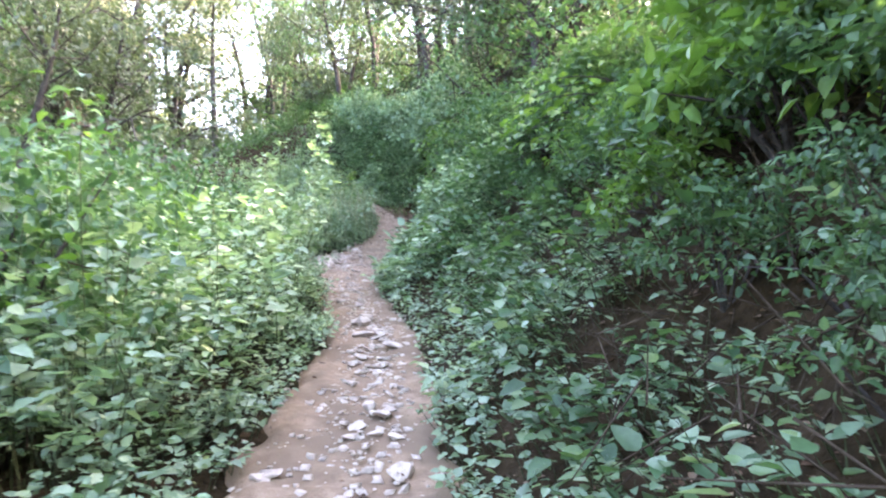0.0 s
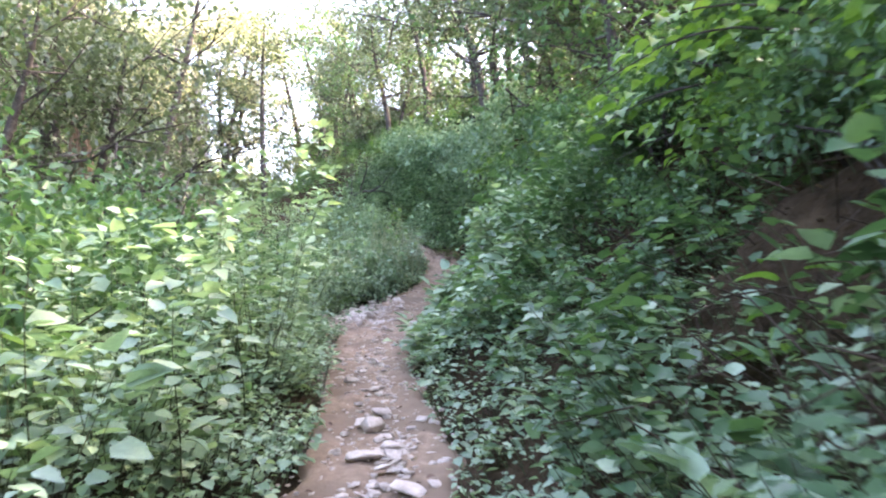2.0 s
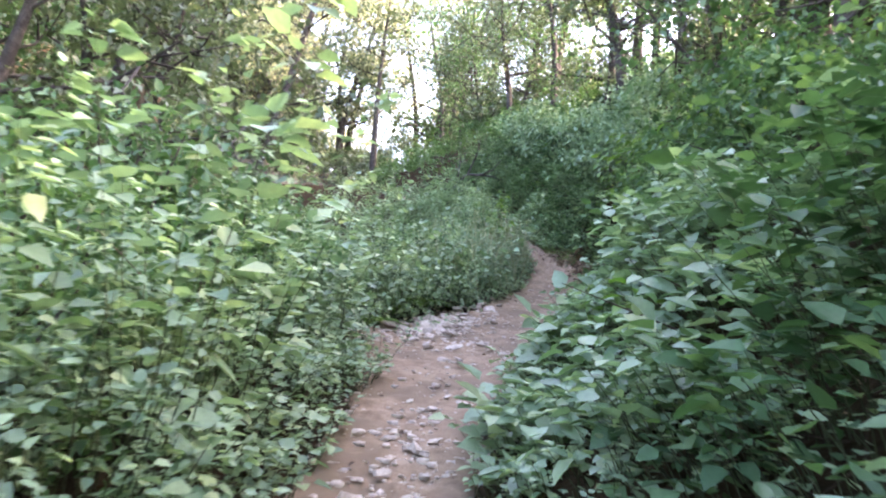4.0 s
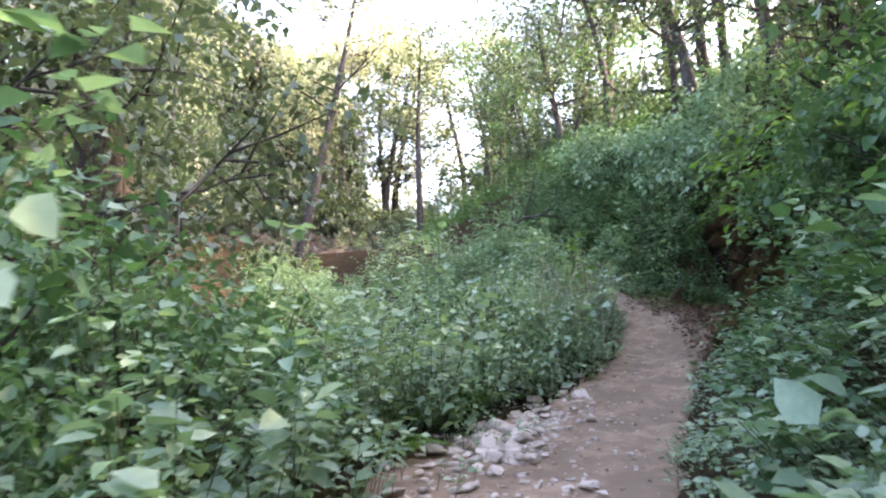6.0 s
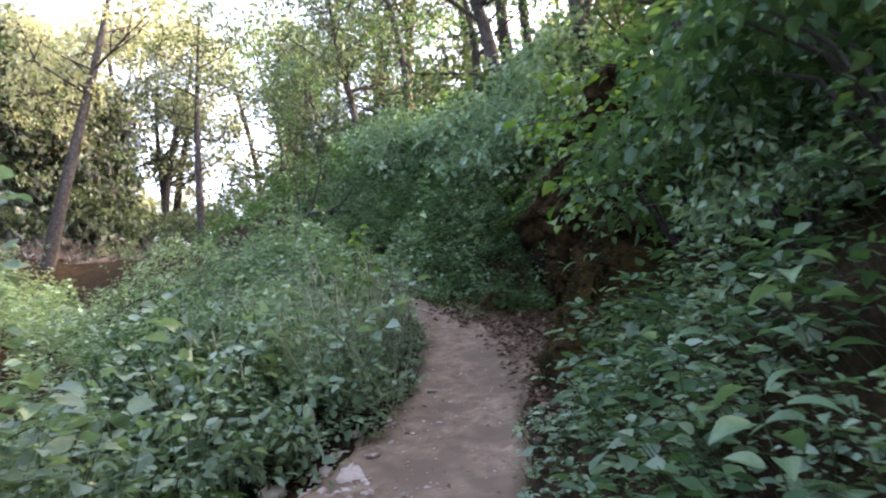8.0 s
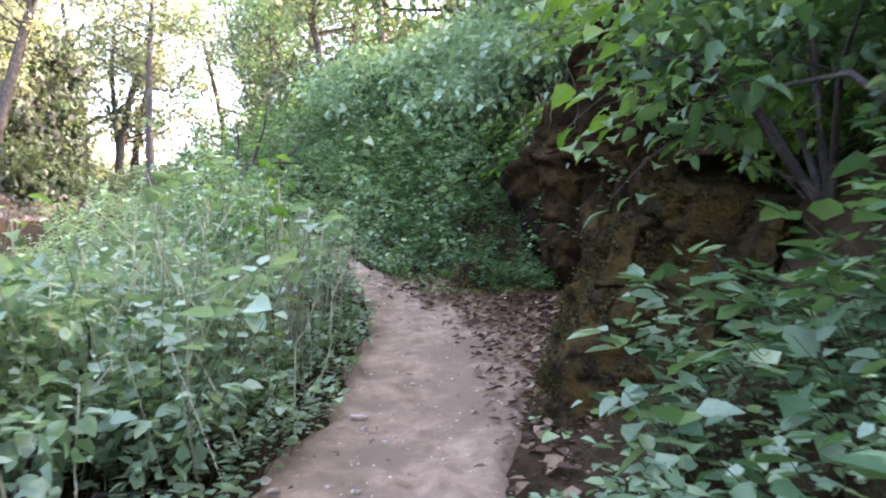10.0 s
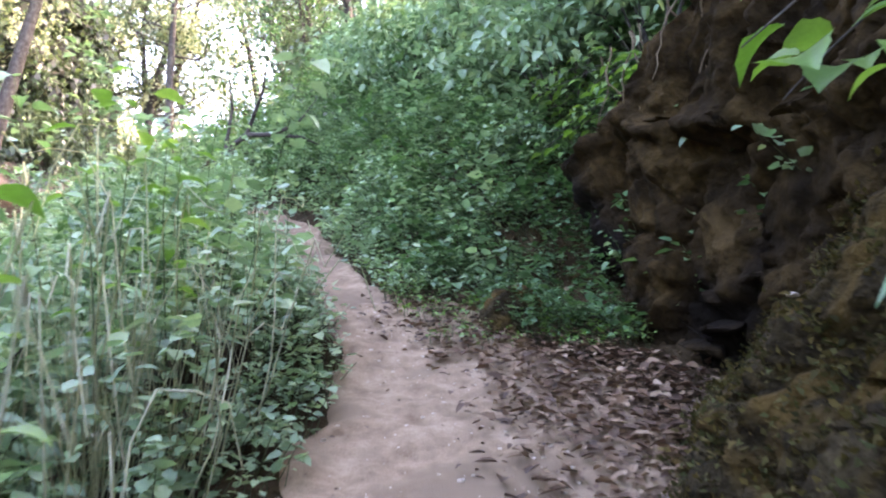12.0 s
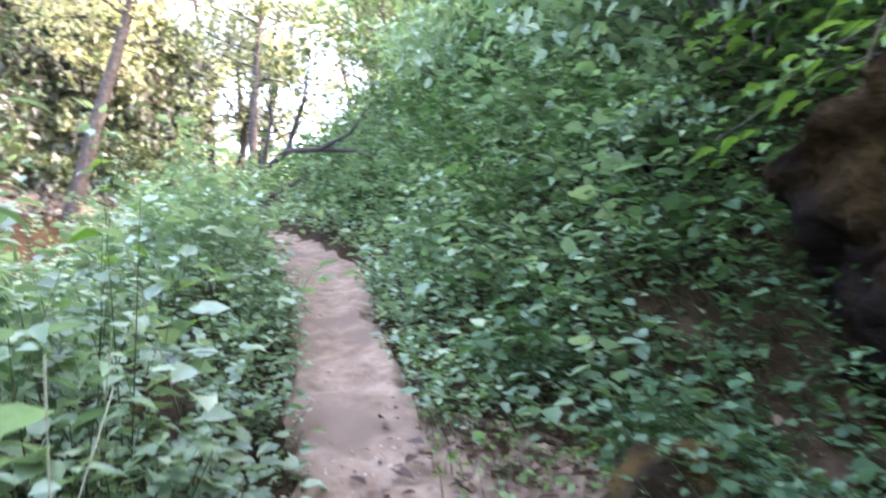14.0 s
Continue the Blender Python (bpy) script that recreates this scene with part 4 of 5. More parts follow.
def overhanging_branch(a, b, count, size, blades, label):
    """A thin bough from the bank out over the path, with leaves on both sides."""
    a, b = Vector(a), Vector(b)
    ob = thing("overhanging_branch", label, "branch", "leafy branches over the path", at=a)
    d = b - a
    pts = [tuple(d * f + Vector((0, 0, 0.12 * math.sin(f * 3.1) * d.length))) for f in np.linspace(0, 1, 7)]
    part("twig", raw_mesh("twig", *tube(pts, np.linspace(0.012, 0.003, 7), 5), BARK, True), ob)
    yaw = math.atan2(d.y, d.x)
    for i in range(count):
        f = 0.2 + 0.8 * (i + 0.5) / count
        p = d * f + Vector((0, 0, 0.12 * math.sin(f * 3.1) * d.length))
        side = 1 if i % 2 else -1
        side_off = Vector((-math.sin(yaw), math.cos(yaw), 0)) * side * random.uniform(0.0, 0.22) + Vector((0, 0, random.uniform(-0.18, 0.14)))
        leaf_part(ob, p + side_off, yaw + side * random.uniform(0.4, 1.2), random.uniform(0.05, 0.6), random.uniform(-0.5, 0.5), size * random.uniform(0.7, 1.2), blades)


BOUGH = "leafy bough with bright green translucent leaves over the path"
for a, b, c, s in (
        ((2.6, 3.6, 2.5), (1.2, 3.3, 2.35), 30, 0.12), ((2.5, 4.0, 2.9), (1.0, 4.2, 2.6), 30, 0.12), ((2.6, 3.2, 2.2), (1.5, 2.9, 2.1), 22, 0.12), ((2.5, 3.0, 3.0), (1.1, 3.4, 2.95), 28, 0.12),
        ((2.0, 7.4, 2.5), (0.65, 7.1, 2.3), 26, 0.12), ((2.0, 7.0, 2.8), (0.8, 6.8, 2.75), 26, 0.13), ((1.9, 7.7, 2.3), (0.8, 7.5, 2.15), 24, 0.12), ((2.0, 7.2, 2.9), (0.6, 7.6, 2.6), 28, 0.13), ((1.9, 6.8, 2.6), (0.75, 6.5, 2.5), 26, 0.13), ((2.1, 8.0, 2.7), (0.7, 8.1, 2.5), 28, 0.13),
        ((1.4, 14.0, 3.6), (0.1, 14.0, 3.5), 22, 0.13), ((1.3, 14.6, 3.2), (0.1, 14.3, 3.3), 20, 0.12),
        ((1.1, 19.6, 3.1), (-0.35, 19.3, 3.15), 22, 0.13), ((1.1, 19.2, 3.5), (-0.3, 18.9, 3.35), 20, 0.13), ((1.0, 20.2, 3.5), (-0.1, 19.9, 3.5), 16, 0.13),
        ((1.2, 18.7, 3.3), (-0.7, 18.7, 3.75), 40, 0.13), ((1.2, 19.2, 3.6), (-0.75, 19.2, 4.1), 40, 0.13), ((1.2, 18.3, 2.9), (-0.35, 18.2, 3.2), 32, 0.12), ((1.2, 19.8, 3.9), (-0.6, 19.9, 4.3), 36, 0.13), ((1.3, 18.9, 4.1), (-0.5, 18.6, 4.4), 36, 0.13), ((1.2, 20.6, 4.2), (-0.3, 20.6, 4.5), 30, 0.13), ((0.9, 24.0, 4.6), (-0.6, 24.2, 4.5), 24, 0.13), ((0.6, 24.6, 4.4), (-1.0, 24.8, 4.3), 26, 0.13)):
    overhanging_branch(a, b, c, s, YOUNG, BOUGH)
for a, b, c, s in (((0.9, 23.3, 4.6), (-0.45, 22.9, 4.1), 46, 0.1), ((0.8, 23.8, 4.4), (-0.6, 23.5, 3.95), 46, 0.1), ((0.9, 22.7, 5.0), (-0.1, 22.2, 4.75), 40, 0.1), ((0.6, 24.2, 4.3), (-0.75, 23.9, 3.85), 44, 0.1), ((1.0, 23.0, 5.2), (-0.4, 22.8, 5.0), 44, 0.11), ((0.7, 24.6, 4.6), (-0.8, 24.3, 4.6), 44, 0.11)):
    overhanging_branch(a, b, c, s, YOUNG, "leafy creeper hanging over the top of the rock")
for k in range(8):      # boughs added above the view, only to shade the bank at the start
    y = -0.4 + 0.45 * k
    overhanging_branch((3.0, y, 3.1 + 0.15 * (k % 3)), (1.0, y + 0.2, 2.75 + 0.12 * (k % 4)), 30, 0.15, YOUNG, BOUGH)
LOBED = [blade_mesh("leaf", BRIGHTOBJ, 0.13, 0.9), blade_mesh("leaf", BRIGHTOBJ, 0.1, 0.8)]
for a, b, c, s, blades in (((0.9, 20.2, 3.95), (-0.4, 19.95, 3.3), 10, 0.22, LOBED), ((0.8, 20.6, 3.85), (-0.15, 20.3, 3.25), 8, 0.2, LOBED), ((0.9, 19.8, 4.1), (-0.3, 19.6, 3.7), 9, 0.2, LOBED),
                           ((0.55, 19.4, 3.2), (-0.2, 19.2, 2.75), 7, 0.18, BLADES)):
    overhanging_branch(a, b, c, s, blades, "drooping bough with large broad green leaves before the rock")


# ---- ferns ----
def frond_mesh(seed):
    """One fern frond, 1 m along +x: a thin rib with tapering leaflets on both sides."""
    r = np.random.default_rng(seed)
    n = 22
    a = np.linspace(0.12, 0.98, n)
    arch = 0.55 * a - 0.75 * a * a
    pts = np.stack([a, 0 * a, arch], 1)
    ln = 0.26 * np.sin(np.pi * np.clip(a * 0.85 + 0.18, 0, 1)) * r.uniform(0.85, 1.1, n)
    base = np.r_[pts, pts]
    side = np.r_[np.ones(n), -np.ones(n)]
    way = np.stack([np.full(2 * n, 0.45), side, r.normal(-0.15, 0.1, 2 * n)], 1)
    up = np.tile([[0, 0, 1.0]], (2 * n, 1))
    blades = leaves(base, way, up, np.r_[ln, ln], np.full(2 * n, 0.055), 0.1, 0.2)
    rib = tube([(x, 0, 0.55 * x - 0.75 * x * x) for x in np.linspace(0, 1, 7)], np.linspace(0.008, 0.002, 7), 4)
    return raw_mesh("frond", *joined([blades, rib]), BRIGHT)


FRONDS = [frond_mesh(1), frond_mesh(2)]
for x, y, size in ((-3.5, 15.9, 0.6), (-3.15, 16.5, 0.5), (-3.9, 16.6, 0.6), (0.93, 5.64, 0.22), (0.75, 6.6, 0.2), (-3.3, 14.6, 0.5)):
    fern = thing("fern", "bright green fern with arching feathery fronds", "fern", "ferns beside the path", at=(x, y, float(ground_z(x, y)) + 0.12))
    for k in range(8):
        fr = part("frond", random.choice(FRONDS), fern)
        fr.matrix_basis = Euler((0, random.uniform(-0.45, -0.1), k * 0.785 + random.uniform(-0.3, 0.3))).to_matrix().to_4x4() @ Matrix.Scale(size * random.uniform(0.8, 1.1), 4)

# ---- shrubs and trees ----
def clumps(centres, radius, per, size, flat=0.75, r=None, blade=leaves):
    r = r or rng
    c = np.repeat(np.array(centres), per, 0)
    n = len(c)
    off = unit(r.normal(0, 1, (n, 3))) * (r.random(n) ** 0.5)[:, None] * radius
    off[:, 2] *= flat
    way = unit(off + r.normal(0, 0.5, (n, 3)) * radius)
    way[:, 2] -= 0.2
    up = np.stack([r.normal(0, 0.5, n), r.normal(0, 0.5, n), np.ones(n)], 1)
    ln = size * r.uniform(0.6, 1.3, n)
    return blade(c + off, way, up, ln, ln * r.uniform(0.5, 0.75, n), 0.2, 0.15)


def shrub(name, label, height, width, n_clumps, per, size, mat, seed):
    r = np.random.default_rng(seed)
    ob = thing(name, label, "shrub", "shrubs on the slopes")
    pieces, ends = [], []
    for k in range(n_clumps):
        a = r.uniform(0, 6.28)
        q = r.random() ** 0.6 * width * 0.5
        e = np.array([math.cos(a) * q, math.sin(a) * q, height * (1 - 0.55 * (q / (width * 0.5)) ** 2) * r.uniform(0.5, 1.0)])
        ends.append(e)
        if k % (6 if size > 0.15 else 4) == 0:
            mid = e * 0.5 + np.array([0, 0, height * 0.12])
            pieces.append(tube([(0, 0, -0.1), tuple(mid), tuple(e)], [0.025, 0.014, 0.005], 5))
    for one in pieces:
        part("stem", raw_mesh("stem", *one, BARK, True), ob)
    part("foliage", raw_mesh("foliage", *clumps(ends, height * 0.19, per, size, 0.7, r, leaves if size < 0.15 else kites), mat), ob)
    return ob


def tree(label, height, trunk_r, spread, n_limbs, per, size, mat, seed, clear=0.4, bend=0.06, group="trees on the slopes"):
    r = np.random.default_rng(seed)
    ob = thing("tree", label, "tree", group)
    f = np.linspace(0, 1, 9)
    ph = r.uniform(0, 6.28, 2)
    tr = np.stack([bend * height * np.sin(f * 3 + ph[0]) * f, bend * height * np.sin(f * 2.5 + ph[1]) * f, f * height * 0.93 - 0.3], 1)
    part("trunk", raw_mesh("trunk", *tube(tr, trunk_r * (1.15 - f) ** 0.8, 8), BARK, True), ob)
    ends = [tr[-1]]
    for k in range(n_limbs):
        g = clear + (1 - clear) * (k + r.random()) / n_limbs
        p = np.array([np.interp(g, f, tr[:, i]) for i in range(3)])
        a = r.uniform(0, 6.28)
        reach = spread * (0.55 + 0.45 * math.sin(math.pi * min(1, (g - clear) / (1 - clear) * 0.8 + 0.2))) * r.uniform(0.6, 1.1)
        e = p + np.array([math.cos(a) * reach, math.sin(a) * reach, reach * r.uniform(0.25, 0.8)])
        mid = p * 0.5 + e * 0.5 + np.array([r.normal(0, 0.1) * reach, r.normal(0, 0.1) * reach, -0.08 * reach])
        wood = [tube([tuple(p), tuple(mid), tuple(e)], [trunk_r * 0.45 * (1.15 - g), trunk_r * 0.28 * (1.15 - g), 0.01], 5)]
        ends.append(e)
        for j in range(4):      # side shoots, each with its own tuft
            h = r.uniform(0.25, 0.95)
            q = mid + (p - mid) * max(0, 1 - 2 * h) + (e - mid) * max(0, 2 * h - 1)
            t = q + r.normal(0, 1, 3) * np.array([0.3, 0.3, 0.2]) * reach + np.array([0, 0, 0.08 * reach])
            wood.append(tube([tuple(q), tuple((q + t) / 2 + r.normal(0, 0.04, 3) * reach), tuple(t)], [trunk_r * 0.16, trunk_r * 0.1, 0.006], 4))
            ends.append(t)
        part("limb", raw_mesh("limb", *joined(wood), BARK, True), ob)
    part("crown", raw_mesh("crown", *clumps(ends, spread * 0.26, per, size, 0.62, r, kites), mat), ob)
    return ob


def plant_copies(kinds, spots):
    """The first use of each kind is the thing itself, the others are copies. The eroded slope stays bare."""
    used = set()
    spots = [q for q in spots if math.hypot(q[1] + 20.5, q[2] - 41) > 4.5]
    # the gully stays open towards the cliff
    spots = [q for q in spots if not (0.49 * (q[2] - 10) < -q[1] - 1 < 1.0 * (q[2] - 10) and 8 < math.hypot(q[1] + 1, q[2] - 10) < 33 and q[1] < -6)]
    # and bright sky stands over the valley head, between the two tall trees
    spots = [q for q in spots if not (q[2] > 46 and -0.51 < (q[1] + 1) / (q[2] - 19.5) < -0.4 and q[3] > 1.0)]
    for kind, x, y, s in spots:
        m = pose(x, y, float(ground_z(x, y)) - 0.05, 0, 0, random.uniform(0, 360))
        ob = kinds[kind]
        if kind not in used:
            used.add(kind)
            ob.matrix_basis = m @ Matrix.Diagonal((s, s, s, 1))
        else:
            c = copy_thing(ob, m)
            c.scale = (s, s, s)


SHRUBS = {
    "dark": shrub("shrub", "dense dark green shrub on the slope", 1.7, 2.0, 34, 42, 0.1, SHADE, 1),
    "fresh": shrub("shrub", "leafy fresh green shrub beside the path", 1.3, 1.7, 34, 42, 0.085, HERB, 2),
    "bright": shrub("shrub", "bright green leafy bush leaning from the bank", 1.3, 1.6, 30, 36, 0.12, BRIGHT, 5),
    "thicket": shrub("shrub", "tall tangled green bush in the thicket", 2.2, 2.0, 64, 36, 0.075, SHADE, 8),
    "lush": shrub("shrub", "tall fresh green bush on the steep bank", 2.3, 2.3, 46, 34, 0.14, HERB, 6),
    "mound": shrub("shrub", "rounded leafy bush with broad grey-green leaves on the mound", 1.5, 1.9, 40, 26, 0.12, HERB, 9),
    "far": shrub("shrub", "grey-green rounded shrub on the far slope", 3.0, 3.6, 36, 26, 0.2, CANOPY, 3),
    "sun_toned": shrub("shrub", "shrub on the far slope, coloured yellow-green as if sunlit", 3.2, 3.4, 36, 30, 0.2, SUN_TONED, 4),
}
spots = [("fresh", -3.0, 18.6, 0.8), ("fresh", -3.3, 20.2, 0.85), ("fresh", -3.4, 22.0, 0.8), ("fresh", -3.4, 6.4, 0.9), ("fresh", -3.0, 3.0, 1.0), ("dark", -4.2, 4.6, 0.9),
         ("dark", 2.2, 5.6, 0.7), ("dark", 1.9, 8.4, 0.75), ("dark", 1.8, 10.6, 0.8), ("fresh", 1.6, 9.4, 0.5), ("dark", 1.2, 12.6, 0.8), ("dark", 1.6, 14.8, 0.9), ("fresh", 0.8, 16.4, 0.8), ("dark", 1.4, 17.6, 0.9),
         ("dark", 2.0, 20.5, 0.9), ("dark", 1.6, 23.0, 0.8), ("fresh", 0.1, 25.4, 0.9), ("dark", -0.3, 26.4, 0.9), ("fresh", -1.2, 27.2, 0.9), ("dark", -2.0, 28.6, 1.0), ("dark", -2.8, 30.5, 1.0), ("fresh", -0.9, 24.9, 0.5),
         ("dark", 0.6, 27.5, 1.1), ("bright", 1.75, 3.4, 0.9), ("bright", 2.1, 4.2, 0.9), ("bright", 2.3, 3.2, 0.8), ("thicket", -2.85, 4.15, 1.2), ("thicket", -3.3, 4.9, 1.2), ("dark", 1.45, 2.4, 0.42), ("dark", 1.85, 2.0, 0.6), ("bright", 1.35, 4.0, 0.5), ("dark", 1.5, 4.5, 0.5), ("dark", 1.15, 1.7, 0.35), ("dark", 1.6, 1.3, 0.5), ("dark", 1.3, 3.2, 0.4), ("thicket", -3.7, 6.0, 1.25), ("thicket", -4.0, 7.2, 1.3), ("thicket", -4.4, 8.3, 1.45), ("thicket", -4.5, 9.8, 1.3), ("thicket", -4.6, 11.3, 1.4), ("thicket", -5.2, 12.7, 1.4), ("thicket", -5.8, 14.4, 1.25), ("dark", 1.75, 3.0, 0.5), ("dark", 2.2, 3.5, 0.6), ("bright", 1.6, 5.0, 0.6), ("bright", 1.7, 7.3, 0.6), ("thicket", -3.3, 10.6, 0.8), ("thicket", -3.7, 12.0, 0.9), ("thicket", -3.0, 8.4, 0.8), ("thicket", -4.1, 13.6, 0.9), ("thicket", -3.6, 9.6, 1.0), ("dark", 1.5, 5.5, 0.5), ("dark", 1.7, 6.2, 0.5), ("dark", 1.35, 8.4, 0.5), ("dark", 1.05, 8.0, 0.38), ("dark", 0.95, 7.5, 0.33), ("dark", 1.35, 7.5, 0.42), ("dark", 1.0, 8.7, 0.35), ("dark", 1.1, 9.2, 0.45), ("dark", 1.9, 7.8, 0.7), ("bright", 0.9, 14.1, 0.7), ("bright", 0.9, 19.0, 0.6), ("lush", -0.4, 25.1, 0.8), ("lush", 0.4, 24.6, 0.9), ("lush", -0.7, 26.2, 0.95), ("lush", -1.4, 27.6, 1.0), ("lush", 0.6, 26.0, 1.1), ("lush", -2.6, 29.3, 0.9), ("lush", 1.4, 21.6, 0.7), ("lush", 0.9, 22.9, 0.6), ("lush", -3.6, 31.0, 1.0), ("bright", 0.3, 23.9, 0.6), ("dark", -4.6, 33.0, 1.1), ("dark", 2.8, 2.2, 0.9), ("dark", 3.2, 4.4, 1.0), ("dark", 0.75, 17.3, 1.1), ("dark", 0.7, 18.5, 1.0), ("dark", 1.0, 15.6, 1.1), ("dark", 1.1, 13.4, 1.0), ("lush", 1.3, 17.0, 0.8)]
for x, y, k in ((-3.1, 17.0, 0.75), (-3.0, 18.0, 0.8), (-3.7, 17.7, 0.9), (-3.8, 19.0, 0.9), (-3.2, 19.3, 0.8), (-4.3, 20.4, 0.9), (-3.6, 20.8, 0.8), (-3.5, 15.6, 0.6), (-4.4, 18.2, 0.9), (-4.4, 22.2, 0.9)):
    spots.append(("mound", x, y, k))
for k in range(20):      # bushes rounding up out of the thicket
    y = 2.5 + k * 1.25 + random.uniform(-0.4, 0.4)
    spots.append((random.choice(["fresh", "fresh", "thicket"]), float(left_edge(y)) - random.uniform(1.3, 3.6), y, random.uniform(0.55, 0.8)))
for k in range(46):
    y = random.uniform(2, 60)
    d = random.uniform(7, 24)
    spots.append((random.choice(["far", "far", "sun_toned" if y > 25 else "far"]), float(left_edge(y)) - d, y, random.uniform(0.6, 1.25)))
for k in range(26):
    y = random.uniform(4, 48)
    spots.append((random.choice(["far", "dark"]), float(right_edge(y)) + random.uniform(4.5, 10), y, random.uniform(0.55, 1.0)))
for x, y in ((-16.5, 49.0), (-18.5, 50.5), (-20.0, 52.5), (-15.0, 51.0), (-17.5, 54.0), (-13.5, 48.0)):      # low scrub under the tall trees
    spots.append(("far", x, y, 0.95))
for k in range(44):      # scrub closing the head of the valley
    spots.append((random.choice(["far", "sun_toned", "far"]), random.uniform(-50, 8), random.uniform(40, 72), random.uniform(0.8, 1.5)))
for k in range(16):      # tall scrub behind the trunks at the valley head
    spots.append((("sun_toned", "far")[k % 2], -36 + k * 1.7 + random.uniform(-0.6, 0.6), random.uniform(60, 70), random.uniform(1.5, 2.1)))
for k in range(26):      # undergrowth of the wood across the gully
    y = random.uniform(0, 40)
    spots.append((random.choice(["far", "far"]), float(left_edge(y)) - random.uniform(6, 12), y, random.uniform(0.6, 1.1)))
plant_copies(SHRUBS, spots)

def leaning_tree():
    """The pale leaning tree on the eroded slope."""
    return tree("pale tall tree leaning from the eroded slope", 18.5, 0.3, 4.4, 16, 80, 0.24, SUN_TONED, 31, 0.5, 0.02)


def crooked_tree(x, y):
    """A small bare tree that arches over the path where it climbs out of sight."""
    ob = thing("crooked_tree", "small crooked tree with an arching bare trunk", "tree", at=(x, y, float(ground_z(x, y)) - 0.1))
    arch = [(0, 0, 0), (0.2, 0, 0.7), (0.42, 0, 1.2), (0.75, 0.05, 1.5), (1.2, 0.05, 1.5), (1.6, 0.1, 1.7), (1.9, 0.1, 2.1)]
    part("trunk", raw_mesh("trunk", *tube(arch, [0.065, 0.057, 0.052, 0.045, 0.036, 0.024, 0.01], 8), BARK, True), ob)
    ends = []
    for a, b in (((0.42, 0, 1.2), (0.35, 0.2, 2.6)), ((0.75, 0.05, 1.5), (1.2, -0.3, 2.7)), ((1.2, 0.05, 1.5), (1.9, 0.4, 1.4)), ((0.2, 0, 0.7), (0.9, 0.1, 1.1))):
        mid = tuple((p + q) / 2 + 0.06 for p, q in zip(a, b))
        part("limb", raw_mesh("limb", *tube([a, mid, b], [0.04, 0.025, 0.008], 5), BARK, True), ob)
        ends.append(b)
    part("crown", raw_mesh("crown", *clumps(ends[:2] + [(1.9, 0.1, 2.2)], 0.6, 90, 0.1, 0.7, None, kites), CANOPY), ob)


crooked_tree(-6.05, 28.9)

TREES = {
    "slim": tree("slim tree with a small airy crown", 9.5, 0.13, 2.0, 9, 46, 0.15, CANOPY, 11, 0.5, 0.1),
    "open": tree("slender forked tree with sparse grey-green leaves", 8.5, 0.12, 2.6, 9, 46, 0.15, CANOPY, 12, 0.4, 0.09),
    "broad": tree("spreading tree with a dark green crown", 8.0, 0.17, 3.2, 13, 50, 0.16, CANOPY, 13, 0.35, 0.11),
    "canopy": tree("wide-spreading tree leaning over the path with bare dark limbs", 9.0, 0.19, 4.6, 14, 76, 0.16, CANOPY, 18, 0.5, 0.08),
    "sun_toned": tree("tall tree with leaves coloured yellow-green as if sunlit", 11.0, 0.18, 3.0, 12, 40, 0.22, SUN_TONED, 14, 0.3, 0.09),
    "oak": tree("leafy tree branching low with a full green crown", 7.5, 0.16, 3.4, 15, 44, 0.165, SHADE, 16, 0.18, 0.1),
    "tall": tree("tall straight tree with a high leafy crown", 14.0, 0.2, 3.0, 12, 46, 0.21, CANOPY, 15, 0.45, 0.03),
}
spots = [("tall", -14.4, 44.4, 0.95), ("open", -13.5, 55.6, 1.6), ("open", -9.5, 46.0, 1.3), ("broad", -0.5, 29.5, 1.2), ("broad", 2.8, 26, 1.15), ("open", 0.8, 32, 1.3), ("broad", 4.4, 22, 1.15), ("open", -3.4, 36, 1.3), ("broad", 4.5, 16, 1.1), ("sun_toned", -21, 40, 1.0), ("tall", -18, 30, 1.0), ("tall", -22, 35, 1.1), ("sun_toned", -24, 47, 0.8), ("sun_toned", -27, 52, 0.9)]
for k in range(28):      # along the ridge above the path; those behind the start are added sun blockers
    y = -14 + k * 2.1 + random.uniform(-0.8, 0.8)
    if 13 < y < 38 and k % 2:
        continue
    spots.append((random.choice(["open", "broad", "broad", "oak"]), float(right_edge(y)) + random.uniform(4.8, 9.5), y, random.uniform(0.65, 0.95)))
for k in range(30):      # the hillside across the gully
    y = -4 + k * 1.6 + random.uniform(-1, 1)
    spots.append((random.choice(["oak", "tall", "sun_toned" if y > 36 else "oak", "broad", "oak"]), float(left_edge(y)) - random.uniform(6.5, 17), y, random.uniform(0.65, 1.0)))
for kind, x, y, s in (("tall", -30, 44, 1.1), ("oak", -33, 40, 1.5), ("sun_toned", -28, 50, 1.2), ("tall", -37, 36, 1.2), ("oak", -29, 47, 1.6), ("sun_toned", -25, 52, 1.3), ("sun_toned", -33, 50, 1.4), ("broad", -38, 42, 1.6), ("oak", -36, 31, 1.5)):
    spots.append((kind, x, y, s))   # above the cliff
for x, y, s in ((-19, 56, 1.2), (-22, 59, 1.6), (-25, 58, 1.7), (-29, 63, 1.8), (-24, 66, 1.9), (-18, 64, 1.5), (-21, 55, 1.5), (-15, 61, 1.4)):
    spots.append(("sun_toned", x, y, s))
for k in range(22):      # the head of the valley
    spots.append((random.choice(["sun_toned", "broad", "oak", "slim"]), random.choice([random.uniform(-60, -31), random.uniform(-17, 6)]), random.uniform(46, 75), random.uniform(0.8, 1.3)))
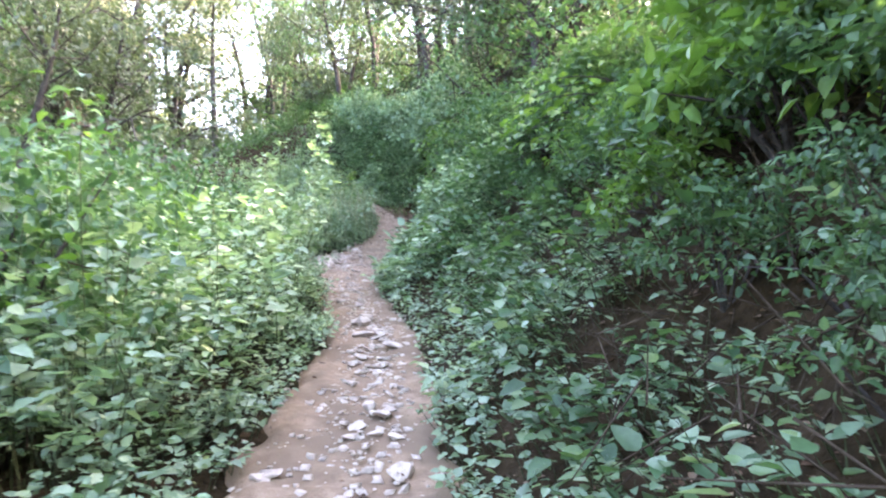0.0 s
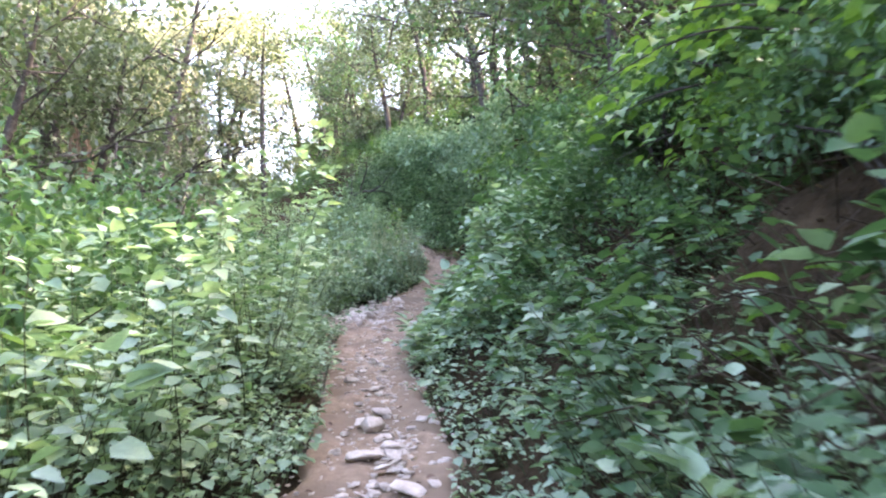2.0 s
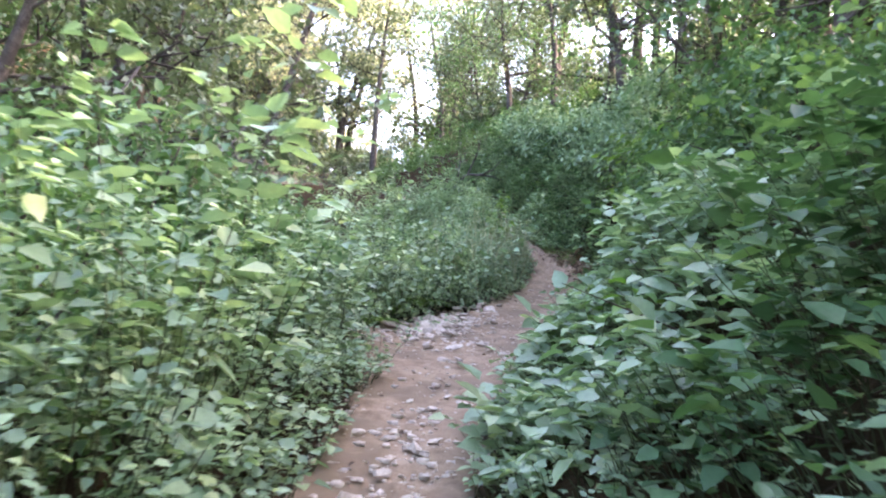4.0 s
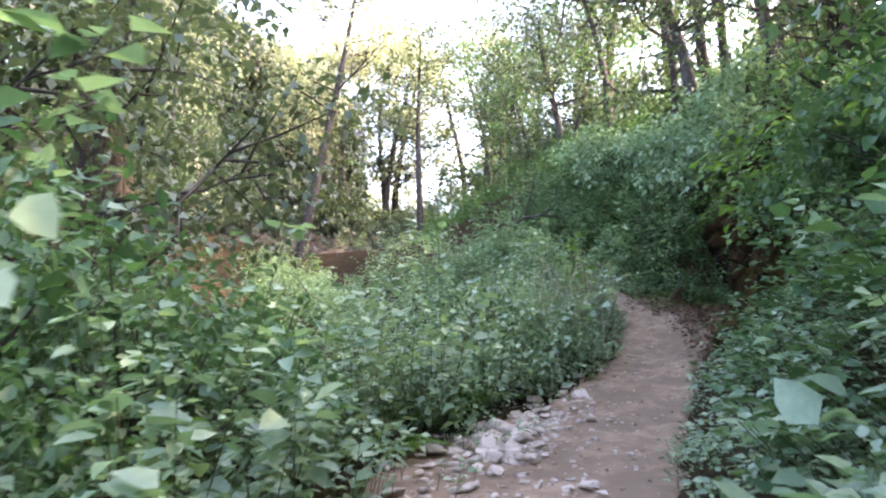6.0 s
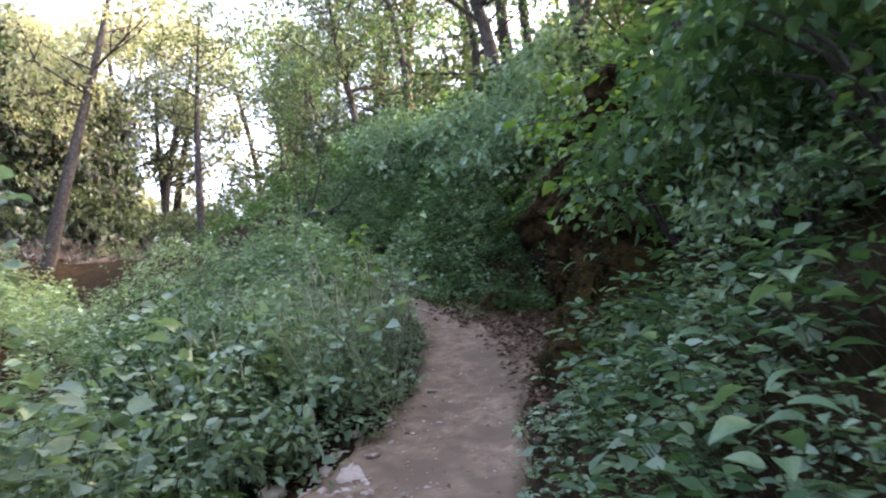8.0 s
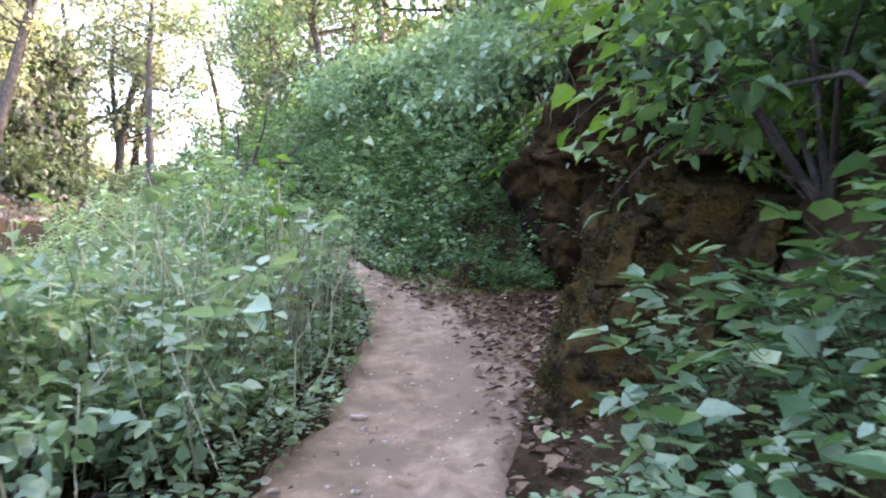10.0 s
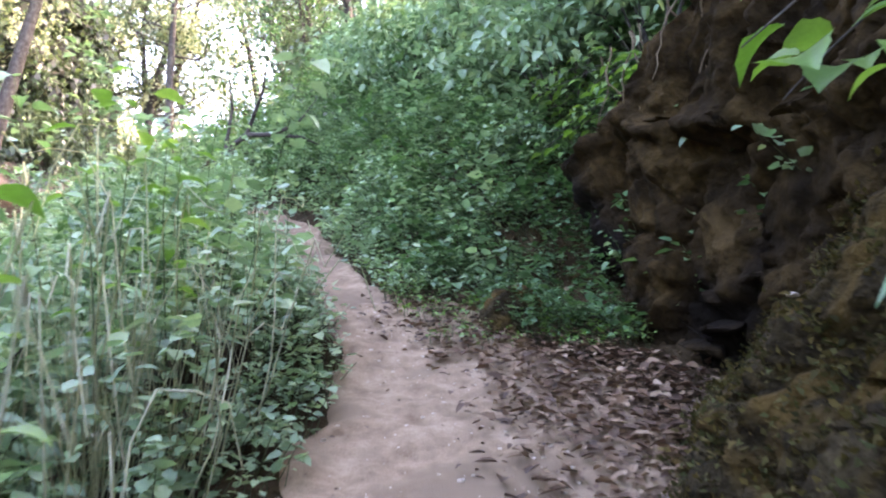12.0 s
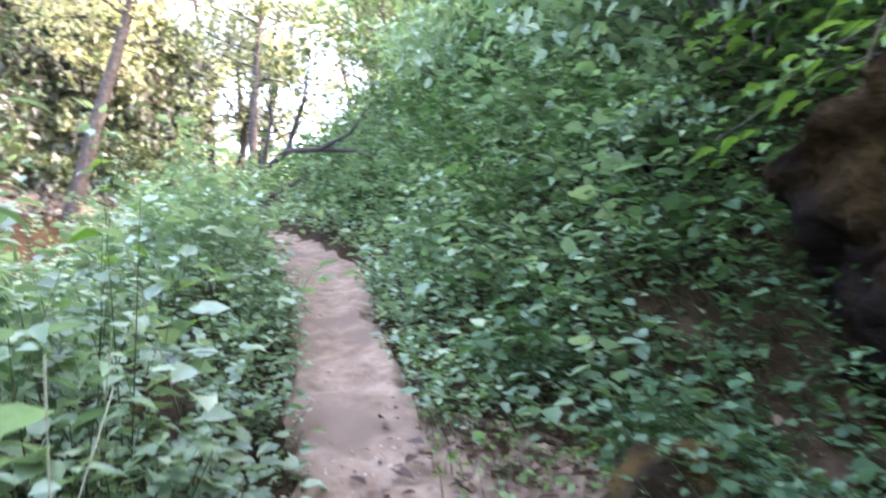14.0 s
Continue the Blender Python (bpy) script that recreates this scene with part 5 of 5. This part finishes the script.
for kind, x, y, s in (("broad", 1.9, 21.4, 0.75), ("oak", 2.2, 23.4, 0.75), ("oak", 3.2, 20.2, 0.8), ("broad", 2.6, 17.0, 0.75), ("oak", 3.0, 14.6, 0.8), ("oak", 3.6, 5.2, 0.8), ("broad", 4.2, 2.0, 0.9)):
    spots.append((kind, x, y, s))
for k in range(10):      # crowns leaning out over the near bank, the first ones unseen, added for shade
    y = -2.5 + k * 2.1
    if 6 < y < 13:
        continue
    spots.append((("broad", "broad", "oak")[k % 3] if y > 5 else "broad", float(right_edge(y)) + 2.8 + 0.9 * (k * 7 % 5) / 5, y, 0.8))
for x, y in ((6.5, 1), (8, -5), (-9, -6), (-6, -10), (2.5, -9), (9, 5)):   # unseen trees behind and above the start, added to keep sun off the path
    spots.append(("broad", x, y, 1.0))
for kind, x, y, s in (("tall", -9.7, 17.2, 0.8), ("slim", -8.6, 15.0, 0.9), ("open", -11.5, 20.5, 1.0), ("oak", -10.5, 13.0, 0.9), ("oak", -12.8, 18.0, 1.0), ("slim", -7.4, 21.5, 0.8),
                      ("sun_toned", -18, 54, 1.3), ("oak", -14, 58, 1.6), ("broad", -22, 57, 1.6), ("oak", -9, 52, 1.4), ("oak", -5, 47, 1.3), ("broad", -1, 42, 1.3)):
    spots.append((kind, x, y, s))   # across the gully, and filling the valley head
for kind, x, y, s in (("broad", -8.0, 15.4, 0.85), ("canopy", -9.6, 19.4, 1.0), ("broad", -7.8, 12.6, 0.75), ("canopy", 2.7, 17.6, 0.85), ("canopy", 5.2, 24.0, 1.1), ("broad", 3.2, 23.0, 1.0), ("canopy", 1.4, 26.0, 1.0), ("canopy", 0.2, 32.0, 1.1), ("canopy", 3.8, 20.0, 1.0), ("canopy", -3.4, 38.0, 1.2), ("oak", 2.9, 13.4, 0.7), ("oak", 2.8, 6.4, 0.62), ("oak", 2.6, 4.6, 0.5), ("oak", 3.0, 0.6, 0.62), ("oak", 3.4, 2.6, 0.6), ("oak", 2.7, -1.4, 0.65)):
    spots.append((kind, x, y, s))   # above the thicket, and low oaks added to shade the bank at the start
plant_copies(TREES, spots)
lean_tree = leaning_tree()
lean_tree.matrix_basis = pose(-20.9, 42.2, 5.2, 0, 12, 0)
